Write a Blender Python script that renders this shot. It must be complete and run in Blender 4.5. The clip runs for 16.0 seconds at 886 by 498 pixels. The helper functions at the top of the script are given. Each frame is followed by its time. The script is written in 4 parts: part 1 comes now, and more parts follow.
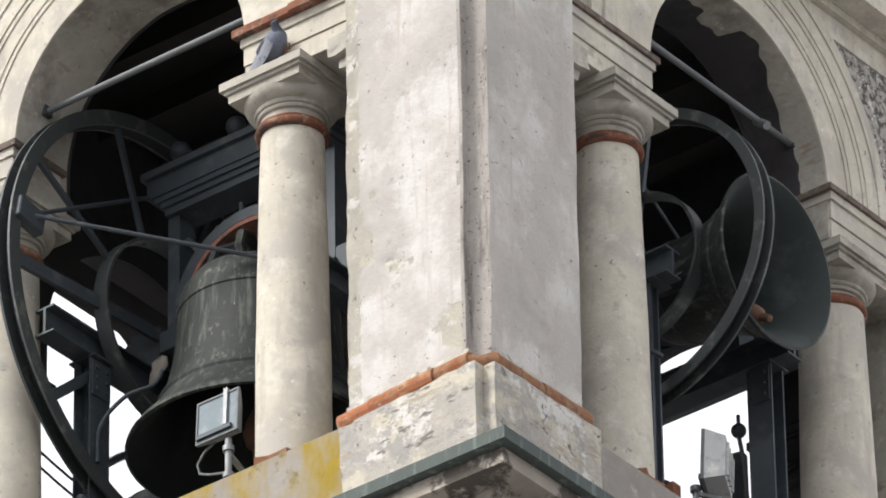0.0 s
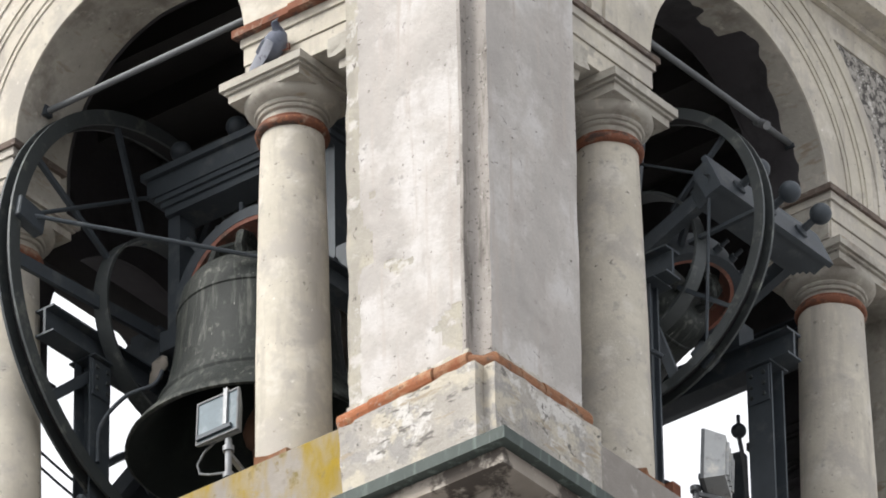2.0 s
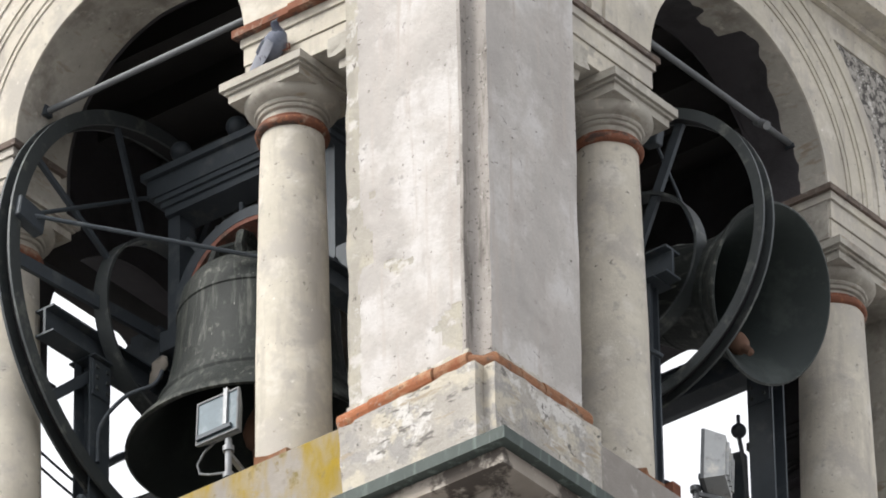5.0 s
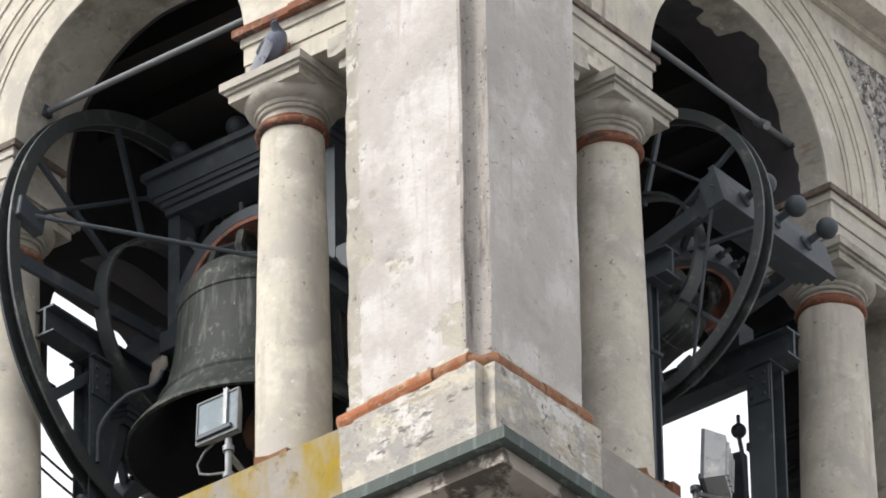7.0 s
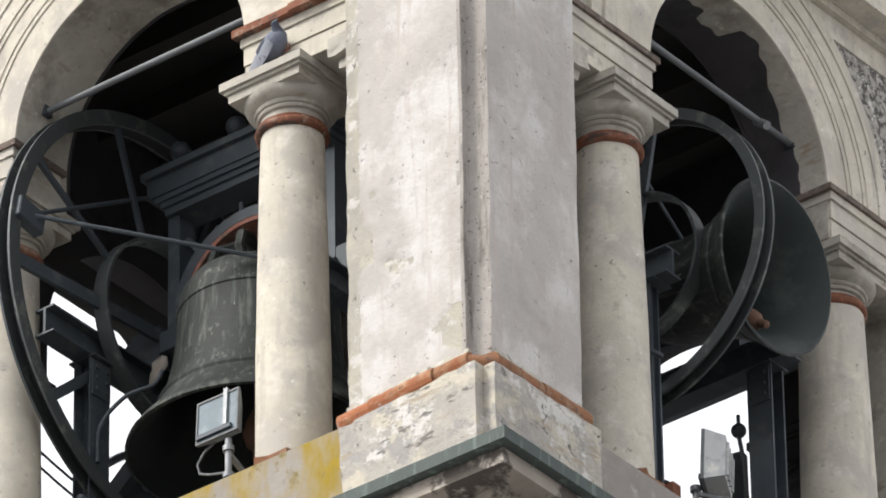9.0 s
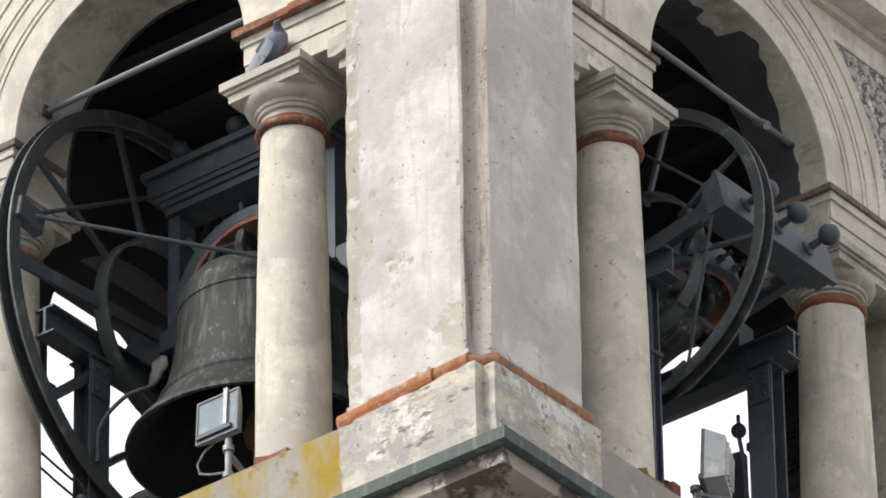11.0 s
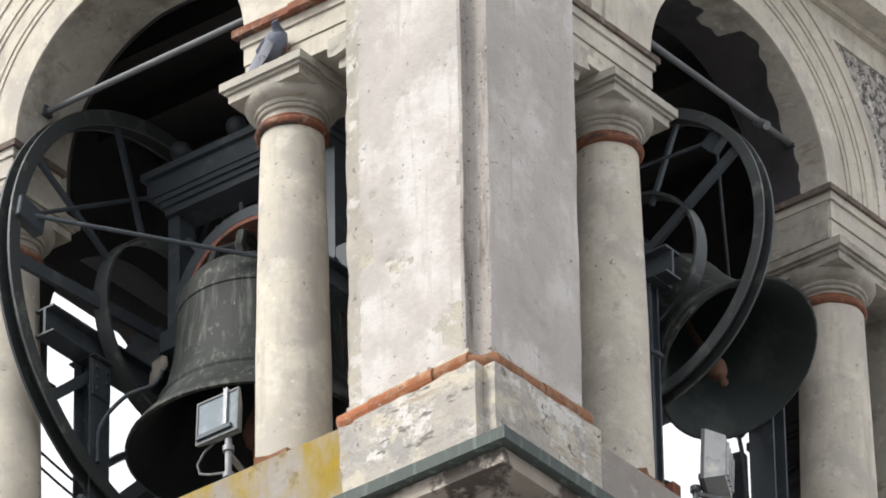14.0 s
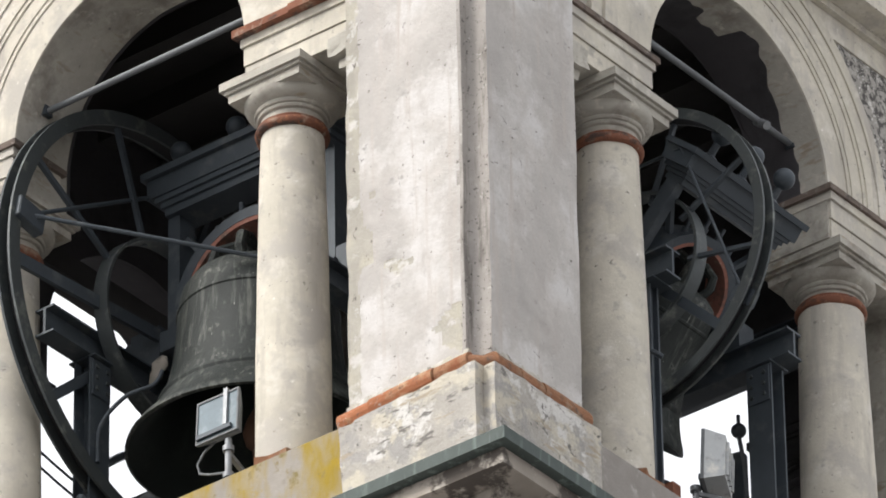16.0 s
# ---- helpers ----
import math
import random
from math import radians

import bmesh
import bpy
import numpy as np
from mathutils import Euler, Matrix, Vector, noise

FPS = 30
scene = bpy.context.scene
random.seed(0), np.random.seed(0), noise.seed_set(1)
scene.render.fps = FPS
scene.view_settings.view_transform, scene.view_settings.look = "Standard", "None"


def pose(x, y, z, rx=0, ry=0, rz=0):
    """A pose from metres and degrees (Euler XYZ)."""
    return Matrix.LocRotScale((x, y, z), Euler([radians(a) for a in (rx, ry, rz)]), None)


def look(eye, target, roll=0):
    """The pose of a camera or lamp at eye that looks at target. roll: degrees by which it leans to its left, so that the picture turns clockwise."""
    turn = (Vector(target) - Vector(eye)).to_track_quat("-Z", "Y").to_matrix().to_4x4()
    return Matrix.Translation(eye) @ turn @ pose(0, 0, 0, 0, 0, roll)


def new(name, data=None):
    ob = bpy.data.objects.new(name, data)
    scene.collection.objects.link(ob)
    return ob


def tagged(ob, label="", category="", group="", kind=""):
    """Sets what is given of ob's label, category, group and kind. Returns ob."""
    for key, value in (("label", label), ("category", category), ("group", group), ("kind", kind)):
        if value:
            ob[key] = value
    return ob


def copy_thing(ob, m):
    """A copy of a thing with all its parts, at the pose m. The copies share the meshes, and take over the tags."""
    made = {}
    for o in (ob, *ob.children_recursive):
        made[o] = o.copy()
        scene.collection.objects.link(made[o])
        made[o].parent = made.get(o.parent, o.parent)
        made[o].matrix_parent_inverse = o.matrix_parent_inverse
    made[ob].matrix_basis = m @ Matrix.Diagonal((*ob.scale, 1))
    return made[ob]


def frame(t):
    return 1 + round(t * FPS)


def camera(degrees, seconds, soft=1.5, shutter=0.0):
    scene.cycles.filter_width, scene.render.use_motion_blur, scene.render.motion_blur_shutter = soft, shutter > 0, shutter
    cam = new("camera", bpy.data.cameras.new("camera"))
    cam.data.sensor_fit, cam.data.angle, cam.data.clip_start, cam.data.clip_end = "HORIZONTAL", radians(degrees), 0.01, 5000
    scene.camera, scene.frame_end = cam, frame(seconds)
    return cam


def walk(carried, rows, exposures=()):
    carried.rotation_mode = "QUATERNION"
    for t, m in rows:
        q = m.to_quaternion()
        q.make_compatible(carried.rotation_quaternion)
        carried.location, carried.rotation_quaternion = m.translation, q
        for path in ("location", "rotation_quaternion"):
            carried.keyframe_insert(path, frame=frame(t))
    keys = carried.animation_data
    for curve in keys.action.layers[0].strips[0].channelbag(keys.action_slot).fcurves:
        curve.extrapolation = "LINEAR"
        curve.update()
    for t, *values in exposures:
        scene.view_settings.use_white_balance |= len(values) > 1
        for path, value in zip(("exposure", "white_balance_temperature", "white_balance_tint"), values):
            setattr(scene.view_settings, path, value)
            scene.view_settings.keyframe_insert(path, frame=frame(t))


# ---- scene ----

# camera: on the ground before the tower, a long lens, held still
EYE = (25.436, -33.368, -25.974)
AIM = (-0.268, -0.208, 1.223)
cam = camera(5.984, 16.0, soft=1.8)
walk(cam, [(0.0, look(EYE, AIM, -0.92)), (16.0, look(EYE, AIM, -0.92))])

# light: thin bright cloud, a hazy sun on the south-west
SUN_EL, SUN_AZ = radians(42), radians(-118)
world = bpy.data.worlds.new("sky")
scene.world = world
world.use_nodes = True
wn, wl = world.node_tree.nodes, world.node_tree.links
sky = wn.new("ShaderNodeTexSky")
sky.sky_type, sky.sun_disc = "NISHITA", False
sky.sun_elevation, sky.sun_rotation = SUN_EL, radians(90) - SUN_AZ
sky.air_density, sky.dust_density, sky.ozone_density = 1.0, 6.0, 1.0
hsv = wn.new("ShaderNodeHueSaturation")
hsv.inputs["Saturation"].default_value = 0.12
wl.new(sky.outputs[0], hsv.inputs["Color"])
cloud = wn.new("ShaderNodeMix")
cloud.data_type = "RGBA"
cloud.inputs["Factor"].default_value = 0.75
cloud.inputs[7].default_value = (4.15, 4.2, 4.4, 1)
wl.new(hsv.outputs[0], cloud.inputs[6])
wl.new(cloud.outputs[2], wn["Background"].inputs["Color"])
wn["Background"].inputs["Strength"].default_value = 0.165
sun = new("sun", bpy.data.lights.new("sun", "SUN"))
sun.data.energy, sun.data.angle, sun.data.color = 1.4, radians(18), (1.0, 0.955, 0.89)
sun.matrix_world = look((0, 0, 0), (-math.cos(SUN_AZ) * math.cos(SUN_EL), -math.sin(SUN_AZ) * math.cos(SUN_EL), -math.sin(SUN_EL)))
scene.view_settings.exposure = 0.98

# ---- materials ----


def material(name, base, rough=0.85, metal=0.0, spots=(), grain=60.0, bump=0.25, vary=0.12, spec=0.3, rnd=0.0, local=False, cracks=0.0):
    """A procedural surface: two scales of tone, stains given as (colour, scale, low, high), and fine relief."""
    m = bpy.data.materials.new(name)
    m.use_nodes = True
    n, l = m.node_tree.nodes, m.node_tree.links
    b = n["Principled BSDF"]
    b.inputs["Roughness"].default_value, b.inputs["Metallic"].default_value = rough, metal
    b.inputs["Specular IOR Level"].default_value = spec
    tc = n.new("ShaderNodeTexCoord")
    geo = n.new("ShaderNodeNewGeometry")
    place = tc.outputs["Object"] if local else geo.outputs["Position"]

    def nz(scale, detail=6.0, roughness=0.6, vec=None):
        t = n.new("ShaderNodeTexNoise")
        t.inputs["Scale"].default_value, t.inputs["Detail"].default_value, t.inputs["Roughness"].default_value = scale, detail, roughness
        l.new(vec or place, t.inputs["Vector"])
        return t.outputs["Fac"]

    def ramp(fac, lo, hi):
        r = n.new("ShaderNodeMapRange")
        r.inputs["From Min"].default_value, r.inputs["From Max"].default_value = lo, hi
        l.new(fac, r.inputs["Value"])
        return r.outputs["Result"]

    def mix(fac, a, c, kind="MIX"):
        x = n.new("ShaderNodeMix")
        x.data_type, x.blend_type = "RGBA", kind
        if isinstance(fac, float):
            x.inputs["Factor"].default_value = fac
        else:
            l.new(fac, x.inputs["Factor"])
        for s, v in ((6, a), (7, c)):
            if isinstance(v, tuple):
                x.inputs[s].default_value = (*v, 1)
            else:
                l.new(v, x.inputs[s])
        return x.outputs[2]
    dark = tuple(c * (1 - vary * 1.6) for c in base)
    lite = tuple(min(1, c * (1 + vary)) for c in base)
    col = mix(ramp(nz(2.2), 0.32, 0.68), dark, lite)
    col = mix(ramp(nz(grain * 0.35, 4), 0.35, 0.7), col, mix(0.5, col, dark))
    for colour, scale, lo, hi in spots:
        if isinstance(scale, tuple):
            mp = n.new("ShaderNodeMapping")
            mp.inputs["Scale"].default_value = scale
            l.new(place, mp.inputs["Vector"])
            f = nz(1.0, 5, 0.62, mp.outputs[0])
        else:
            f = nz(scale, 7, 0.65)
        col = mix(ramp(f, lo, hi), col, colour)
    if cracks:
        wob = n.new("ShaderNodeTexNoise")
        wob.inputs["Scale"].default_value, wob.inputs["Detail"].default_value = cracks * 2.5, 5.0
        l.new(place, wob.inputs["Vector"])
        bent = n.new("ShaderNodeVectorMath")
        bent.operation = "MULTIPLY_ADD"
        bent.inputs[1].default_value = (0.45 / cracks,) * 3
        l.new(wob.outputs["Color"], bent.inputs[0])
        l.new(place, bent.inputs[2])
        vor = n.new("ShaderNodeTexVoronoi")
        vor.feature = "DISTANCE_TO_EDGE"
        vor.inputs["Scale"].default_value = cracks
        l.new(bent.outputs[0], vor.inputs["Vector"])
        seam = n.new("ShaderNodeMath")
        seam.operation = "MULTIPLY"
        l.new(ramp(vor.outputs["Distance"], 0.012, 0.002), seam.inputs[0])
        l.new(ramp(nz(cracks * 1.3, 4), 0.60, 0.68), seam.inputs[1])
        col = mix(seam.outputs[0], col, tuple(c * 0.42 for c in base))
    if rnd:
        oi = n.new("ShaderNodeObjectInfo")
        col = mix(ramp(oi.outputs["Random"], -0.2, 1.6), col, tuple(c * (1 - rnd) for c in base))
    l.new(col, b.inputs["Base Color"])
    if bump:
        bp = n.new("ShaderNodeBump")
        bp.inputs["Strength"].default_value, bp.inputs["Distance"].default_value = bump, 0.012
        h = n.new("ShaderNodeMath")
        l.new(nz(grain, 6, 0.7), h.inputs[0])
        l.new(nz(5.0, 5, 0.6), h.inputs[1])
        l.new(h.outputs[0], bp.inputs["Height"])
        l.new(bp.outputs[0], b.inputs["Normal"])
    return m


PLASTER = material("plaster", (0.47, 0.443, 0.415), 0.9, spots=[((0.55, 0.53, 0.512), 2.1, 0.50, 0.62), ((0.40, 0.37, 0.345), (3.2, 3.2, 1.6), 0.54, 0.66), ((0.44, 0.40, 0.365), (16, 16, 0.9), 0.56, 0.70), ((0.335, 0.32, 0.305), 6.5, 0.64, 0.72), ((0.15, 0.138, 0.125), 24.0, 0.66, 0.69), ((0.17, 0.155, 0.14), (9, 9, 16), 0.69, 0.715), ((0.30, 0.28, 0.255), 52.0, 0.67, 0.71), ((0.72, 0.70, 0.68), 33.0, 0.71, 0.74)], grain=38.0, bump=0.6, cracks=3.2)
SMOOTH = material("column_render", (0.56, 0.52, 0.44), 0.88, spots=[((0.37, 0.34, 0.30), (6, 6, 0.7), 0.53, 0.72), ((0.60, 0.565, 0.50), 4.0, 0.55, 0.66), ((0.43, 0.40, 0.355), 2.6, 0.51, 0.62), ((0.38, 0.355, 0.315), 6.0, 0.60, 0.70), ((0.70, 0.67, 0.62), 19.0, 0.66, 0.70), ((0.24, 0.22, 0.195), 13.0, 0.65, 0.69), ((0.12, 0.11, 0.10), 27.0, 0.67, 0.70)], bump=0.5)
STONE = material("stone", (0.43, 0.405, 0.355), 0.9, spots=[((0.24, 0.218, 0.19), 3.0, 0.51, 0.66), ((0.54, 0.505, 0.44), 8.0, 0.57, 0.70), ((0.30, 0.25, 0.19), (4, 4, 15), 0.60, 0.70), ((0.10, 0.095, 0.09), 21.0, 0.67, 0.72)], bump=0.6)
UNDER = material("sheltered_stone", (0.35, 0.312, 0.27), 0.95, spots=[((0.09, 0.078, 0.068), 2.6, 0.48, 0.55), ((0.46, 0.42, 0.37), 5.0, 0.58, 0.68)], bump=0.4)
OLDSTONE = material("weathered_plinth", (0.43, 0.402, 0.362), 0.95, spots=[((0.50, 0.46, 0.38), 3.2, 0.50, 0.56), ((0.34, 0.325, 0.305), 4.4, 0.53, 0.575), ((0.58, 0.56, 0.53), 5.0, 0.55, 0.60), ((0.18, 0.17, 0.155), (4, 7, 11), 0.61, 0.645), ((0.13, 0.12, 0.11), 30.0, 0.65, 0.68), ((0.36, 0.31, 0.24), (3, 3, 14), 0.58, 0.66)], grain=30.0, bump=1.0, cracks=4.0)
LICHEN = material("lichened_parapet", (0.33, 0.30, 0.265), 0.95, spots=[((0.29, 0.205, 0.03), (1.8, 1.8, 0.7), 0.46, 0.60), ((0.33, 0.225, 0.018), 4.0, 0.55, 0.68), ((0.20, 0.16, 0.07), 7.0, 0.57, 0.66), ((0.24, 0.215, 0.18), 5.0, 0.62, 0.74)], bump=0.4)
GREYWALL = material("grey_parapet", (0.30, 0.275, 0.25), 0.95, spots=[((0.42, 0.39, 0.36), 7.0, 0.58, 0.70), ((0.16, 0.145, 0.13), 5.0, 0.58, 0.70)], bump=0.5)
GROOVE = material("bare_mortar_groove", (0.39, 0.362, 0.335), 0.95, spots=[((0.22, 0.20, 0.182), (14, 14, 1.6), 0.53, 0.64), ((0.09, 0.082, 0.074), 38.0, 0.60, 0.64), ((0.52, 0.49, 0.46), 26.0, 0.62, 0.68)], grain=60.0, bump=1.0)
BARE = material("bare_undercoat", (0.41, 0.385, 0.335), 0.95, spots=[((0.44, 0.41, 0.34), 3.0, 0.5, 0.62), ((0.53, 0.51, 0.48), 7.0, 0.54, 0.62), ((0.15, 0.135, 0.12), (20, 20, 9), 0.63, 0.67)], grain=45.0, bump=0.9, cracks=5.0)
BRICK = material("brick", (0.40, 0.155, 0.075), 0.9, spots=[((0.47, 0.30, 0.18), 5.0, 0.52, 0.62), ((0.20, 0.11, 0.075), 12.0, 0.57, 0.66), ((0.50, 0.45, 0.39), 16.0, 0.63, 0.69)], bump=0.9, rnd=0.45)
COLLAR = material("terracotta_collar", (0.215, 0.09, 0.056), 0.9, spots=[((0.33, 0.24, 0.18), 8.0, 0.56, 0.66), ((0.075, 0.05, 0.042), (5, 5, 14), 0.53, 0.62), ((0.30, 0.12, 0.06), 17.0, 0.56, 0.66)], bump=0.9)
GRIME = material("grimy_ledge", (0.16, 0.125, 0.105), 0.95, spots=[((0.07, 0.058, 0.052), 6.0, 0.5, 0.62), ((0.30, 0.27, 0.24), 9.0, 0.58, 0.68)], bump=0.7)
BRICKWORN = material("worn_brick", (0.30, 0.145, 0.08), 0.95, spots=[((0.11, 0.09, 0.075), 11.0, 0.53, 0.61), ((0.36, 0.27, 0.19), 7.0, 0.54, 0.66)], bump=0.9, rnd=0.3)
COPPER = material("copper_flashing", (0.075, 0.092, 0.085), 0.7, spots=[((0.18, 0.225, 0.205), (11, 11, 1.2), 0.54, 0.72), ((0.05, 0.06, 0.055), 7.0, 0.60, 0.72)], bump=0.15)
# near black: the shade inside the belfry is put into this colour
DARKWALL = material("shade_dark_plaster", (0.058, 0.054, 0.058), 0.95, spots=[((0.025, 0.025, 0.025), 2.0, 0.5, 0.7)], bump=0.4)
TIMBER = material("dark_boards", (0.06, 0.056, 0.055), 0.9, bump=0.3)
PEBBLE = material("pebbledash", (0.36, 0.34, 0.31), 0.95, spots=[((0.09, 0.085, 0.08), 24.0, 0.48, 0.56), ((0.66, 0.64, 0.60), 31.0, 0.57, 0.64)], grain=28.0, bump=1.0)
BRONZE = material("bronze", (0.03, 0.035, 0.033), 0.6, 0.2, spots=[((0.12, 0.125, 0.112), (20, 20, 1.4), 0.53, 0.70), ((0.018, 0.022, 0.02), 2.6, 0.48, 0.70), ((0.36, 0.365, 0.33), (34, 34, 5), 0.665, 0.72), ((0.15, 0.155, 0.135), 11.0, 0.59, 0.72)], bump=0.4, spec=0.35, local=True)
STEEL = material("painted_steel", (0.055, 0.066, 0.078), 0.55, 0.2, spots=[((0.11, 0.12, 0.125), 5.0, 0.56, 0.76), ((0.50, 0.52, 0.52), 22.0, 0.735, 0.78)], bump=0.1, spec=0.4, local=True)
RIM = material("wheel_steel", (0.062, 0.07, 0.072), 0.5, 0.3, spots=[((0.19, 0.20, 0.18), 6.0, 0.55, 0.75)], bump=0.1, spec=0.4, local=True)
REDLEAD = material("red_lead_paint", (0.27, 0.115, 0.085), 0.75, spots=[((0.12, 0.075, 0.06), 7.0, 0.50, 0.62), ((0.36, 0.24, 0.19), 11.0, 0.58, 0.70)], bump=0.1, local=True)
# steel of the groove floor, with the shade between the flanges in its colour
GROOVE_SHADE = material("rope_groove_shade", (0.02, 0.02, 0.022), 0.8, bump=0.2, local=True)
IRON = material("tie_iron", (0.15, 0.158, 0.165), 0.6, 0.2, spots=[((0.10, 0.09, 0.08), 9.0, 0.6, 0.75)], bump=0.1)
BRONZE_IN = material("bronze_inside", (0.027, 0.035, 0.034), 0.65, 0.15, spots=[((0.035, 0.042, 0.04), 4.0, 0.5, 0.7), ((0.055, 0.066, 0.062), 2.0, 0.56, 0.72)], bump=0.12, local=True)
CLAPPER = material("rusty_iron", (0.15, 0.085, 0.058), 0.8, 0.2, bump=0.2, local=True)
GALV = material("galvanised", (0.23, 0.24, 0.25), 0.5, 0.45, spots=[((0.17, 0.17, 0.17), 14.0, 0.56, 0.70)], bump=0.08, spec=0.45)
SILVER = material("silver_casing", (0.42, 0.43, 0.43), 0.42, 0.4, spots=[((0.25, 0.25, 0.245), 14.0, 0.54, 0.68), ((0.58, 0.56, 0.50), 6.0, 0.56, 0.66)], bump=0.1, spec=0.5)
LAMPGLASS = material("dusty_glass", (0.14, 0.18, 0.205), 0.5, 0.0, spots=[((0.24, 0.28, 0.30), 6.0, 0.5, 0.7)], bump=0.0, spec=0.25)
FEATHER = material("grey_feathers", (0.15, 0.165, 0.21), 0.8, spots=[((0.07, 0.075, 0.10), 30.0, 0.55, 0.7)], bump=0.1, local=True)
NECK = material("neck_feathers", (0.06, 0.065, 0.095), 0.5, spots=[((0.05, 0.09, 0.08), 40.0, 0.5, 0.7)], bump=0.1, local=True)
WING = material("wing_feathers", (0.24, 0.25, 0.285), 0.8, spots=[((0.08, 0.08, 0.10), 26.0, 0.60, 0.68)], bump=0.1, local=True)
UNDERWING = material("underwing_feathers", (0.66, 0.66, 0.66), 0.8, spots=[((0.40, 0.40, 0.42), 22.0, 0.60, 0.72)], bump=0.1, local=True)
GROUND = material("paving", (0.22, 0.215, 0.21), 0.95, bump=0.2)

# ---- mesh helpers ----


def box(bm, x0, x1, y0, y1, z0, z1):
    v = [bm.verts.new((x, y, z)) for x in (x0, x1) for y in (y0, y1) for z in (z0, z1)]
    for f in ((0, 1, 3, 2), (4, 6, 7, 5), (0, 4, 5, 1), (2, 3, 7, 6), (0, 2, 6, 4), (1, 5, 7, 3)):
        bm.faces.new([v[i] for i in f])
    return v


def lathe(bm, profile, n=40, at=(0, 0, 0), axis="z"):
    """Turns (radius, height) pairs about an upright axis."""
    rings = []
    for r, z in profile:
        ring = []
        for i in range(n):
            a = 2 * math.pi * i / n
            p = (r * math.cos(a), r * math.sin(a), z)
            if axis == "y":
                p = (p[0], p[2], p[1])
            ring.append(bm.verts.new((p[0] + at[0], p[1] + at[1], p[2] + at[2])))
        rings.append(ring)
    for a, b in zip(rings, rings[1:]):
        for i in range(n):
            bm.faces.new((a[i], a[(i + 1) % n], b[(i + 1) % n], b[i]))
    return rings


def prism(bm, outline, z0, z1):
    """An upright prism on a plan outline."""
    a = [bm.verts.new((x, y, z0)) for x, y in outline]
    b = [bm.verts.new((x, y, z1)) for x, y in outline]
    bm.faces.new(a)
    bm.faces.new(b)
    for i in range(len(a)):
        j = (i + 1) % len(a)
        bm.faces.new((a[i], a[j], b[j], b[i]))


def tube(bm, points, r, n=10):
    """A round bar through points."""
    pts = [Vector(p) for p in points]
    rings = []
    for i, p in enumerate(pts):
        t = (pts[min(i + 1, len(pts) - 1)] - pts[max(i - 1, 0)]).normalized()
        u = t.orthogonal().normalized() if not rings else (last - last.dot(t) * t).normalized()
        last = u
        w = t.cross(u)
        rings.append([bm.verts.new(p + r * (math.cos(2 * math.pi * k / n) * u + math.sin(2 * math.pi * k / n) * w)) for k in range(n)])
    for a, b in zip(rings, rings[1:]):
        for k in range(n):
            bm.faces.new((a[k], a[(k + 1) % n], b[(k + 1) % n], b[k]))
    bm.faces.new(rings[0])
    bm.faces.new(rings[-1])


def bar(bm, p, q, w, h, up=(0, 1, 0)):
    """A flat bar from p to q, w wide across, h thick along up."""
    p, q, up = Vector(p), Vector(q), Vector(up)
    t = (q - p).normalized()
    s = t.cross(up).normalized() * w / 2
    o = up.normalized() * h / 2
    a = [bm.verts.new(p + i * s + j * o) for i, j in ((-1, -1), (1, -1), (1, 1), (-1, 1))]
    b = [bm.verts.new(q + i * s + j * o) for i, j in ((-1, -1), (1, -1), (1, 1), (-1, 1))]
    bm.faces.new(a)
    bm.faces.new(b)
    for i in range(4):
        bm.faces.new((a[i], a[(i + 1) % 4], b[(i + 1) % 4], b[i]))


def ball(bm, c, r, n=16):
    prof = [(max(1e-4, r * math.sin(math.pi * i / n)), c[2] - r * math.cos(math.pi * i / n)) for i in range(n + 1)]
    lathe(bm, prof, 20, (c[0], c[1], 0))


def arch_sweep(bm, section, cu, cz, y_of, n=48, a0=0.0, a1=math.pi):
    """Sweeps a closed section of (radius, depth) pairs round an arch."""
    rows = []
    for i in range(n + 1):
        a = a0 + (a1 - a0) * i / n
        rows.append([bm.verts.new((cu + r * math.cos(a), y_of(d), cz + r * math.sin(a))) for r, d in section])
    k = len(section)
    for p, q in zip(rows, rows[1:]):
        for j in range(k):
            bm.faces.new((p[j], p[(j + 1) % k], q[(j + 1) % k], q[j]))
    bm.faces.new(rows[0])
    bm.faces.new(rows[-1])


def rough_up(bm, amount, scale=3.0):
    """Uneven, worn surfaces."""
    for v in bm.verts:
        v.co += Vector(noise.noise_vector(v.co * scale)) * amount


def mesh(name, bm, mat, smooth=False, bevel=0.0):
    if bevel:
        bmesh.ops.bevel(bm, geom=[e for e in bm.edges if len(e.link_faces) == 2 and e.calc_face_angle(0) > 0.6], offset=bevel, segments=2, affect="EDGES", clamp_overlap=True)
    bmesh.ops.recalc_face_normals(bm, faces=bm.faces)
    me = bpy.data.meshes.new(name)
    bm.to_mesh(me)
    bm.free()
    me.materials.append(mat)
    if smooth:
        me.polygons.foreach_set("use_smooth", [True] * len(me.polygons))
        me.set_sharp_from_angle(angle=radians(38))
    return new(name, me)


def part(name, bm, mat, parent, label="", smooth=False, bevel=0.0):
    ob = mesh(name, bm, mat, smooth, bevel)
    ob.parent = parent
    if label:
        ob["label"] = label
    return ob


# ---- tower: the south face stands at y = 0 and runs to -x, the east face at x = 0 and runs to +y ----
SIDE = 6.96
MID = SIDE / 2
TURN = [Matrix.Translation((-MID, MID, 0)) @ pose(0, 0, 0, 0, 0, 90 * k) @ Matrix.Translation((MID, -MID, 0)) for k in range(4)]
COL_U, COL_D = 2.307, 0.905
ARCH_R, ARCH_Z = 0.95, 4.2
WALL_D0, WALL_D1 = 0.70, 1.21

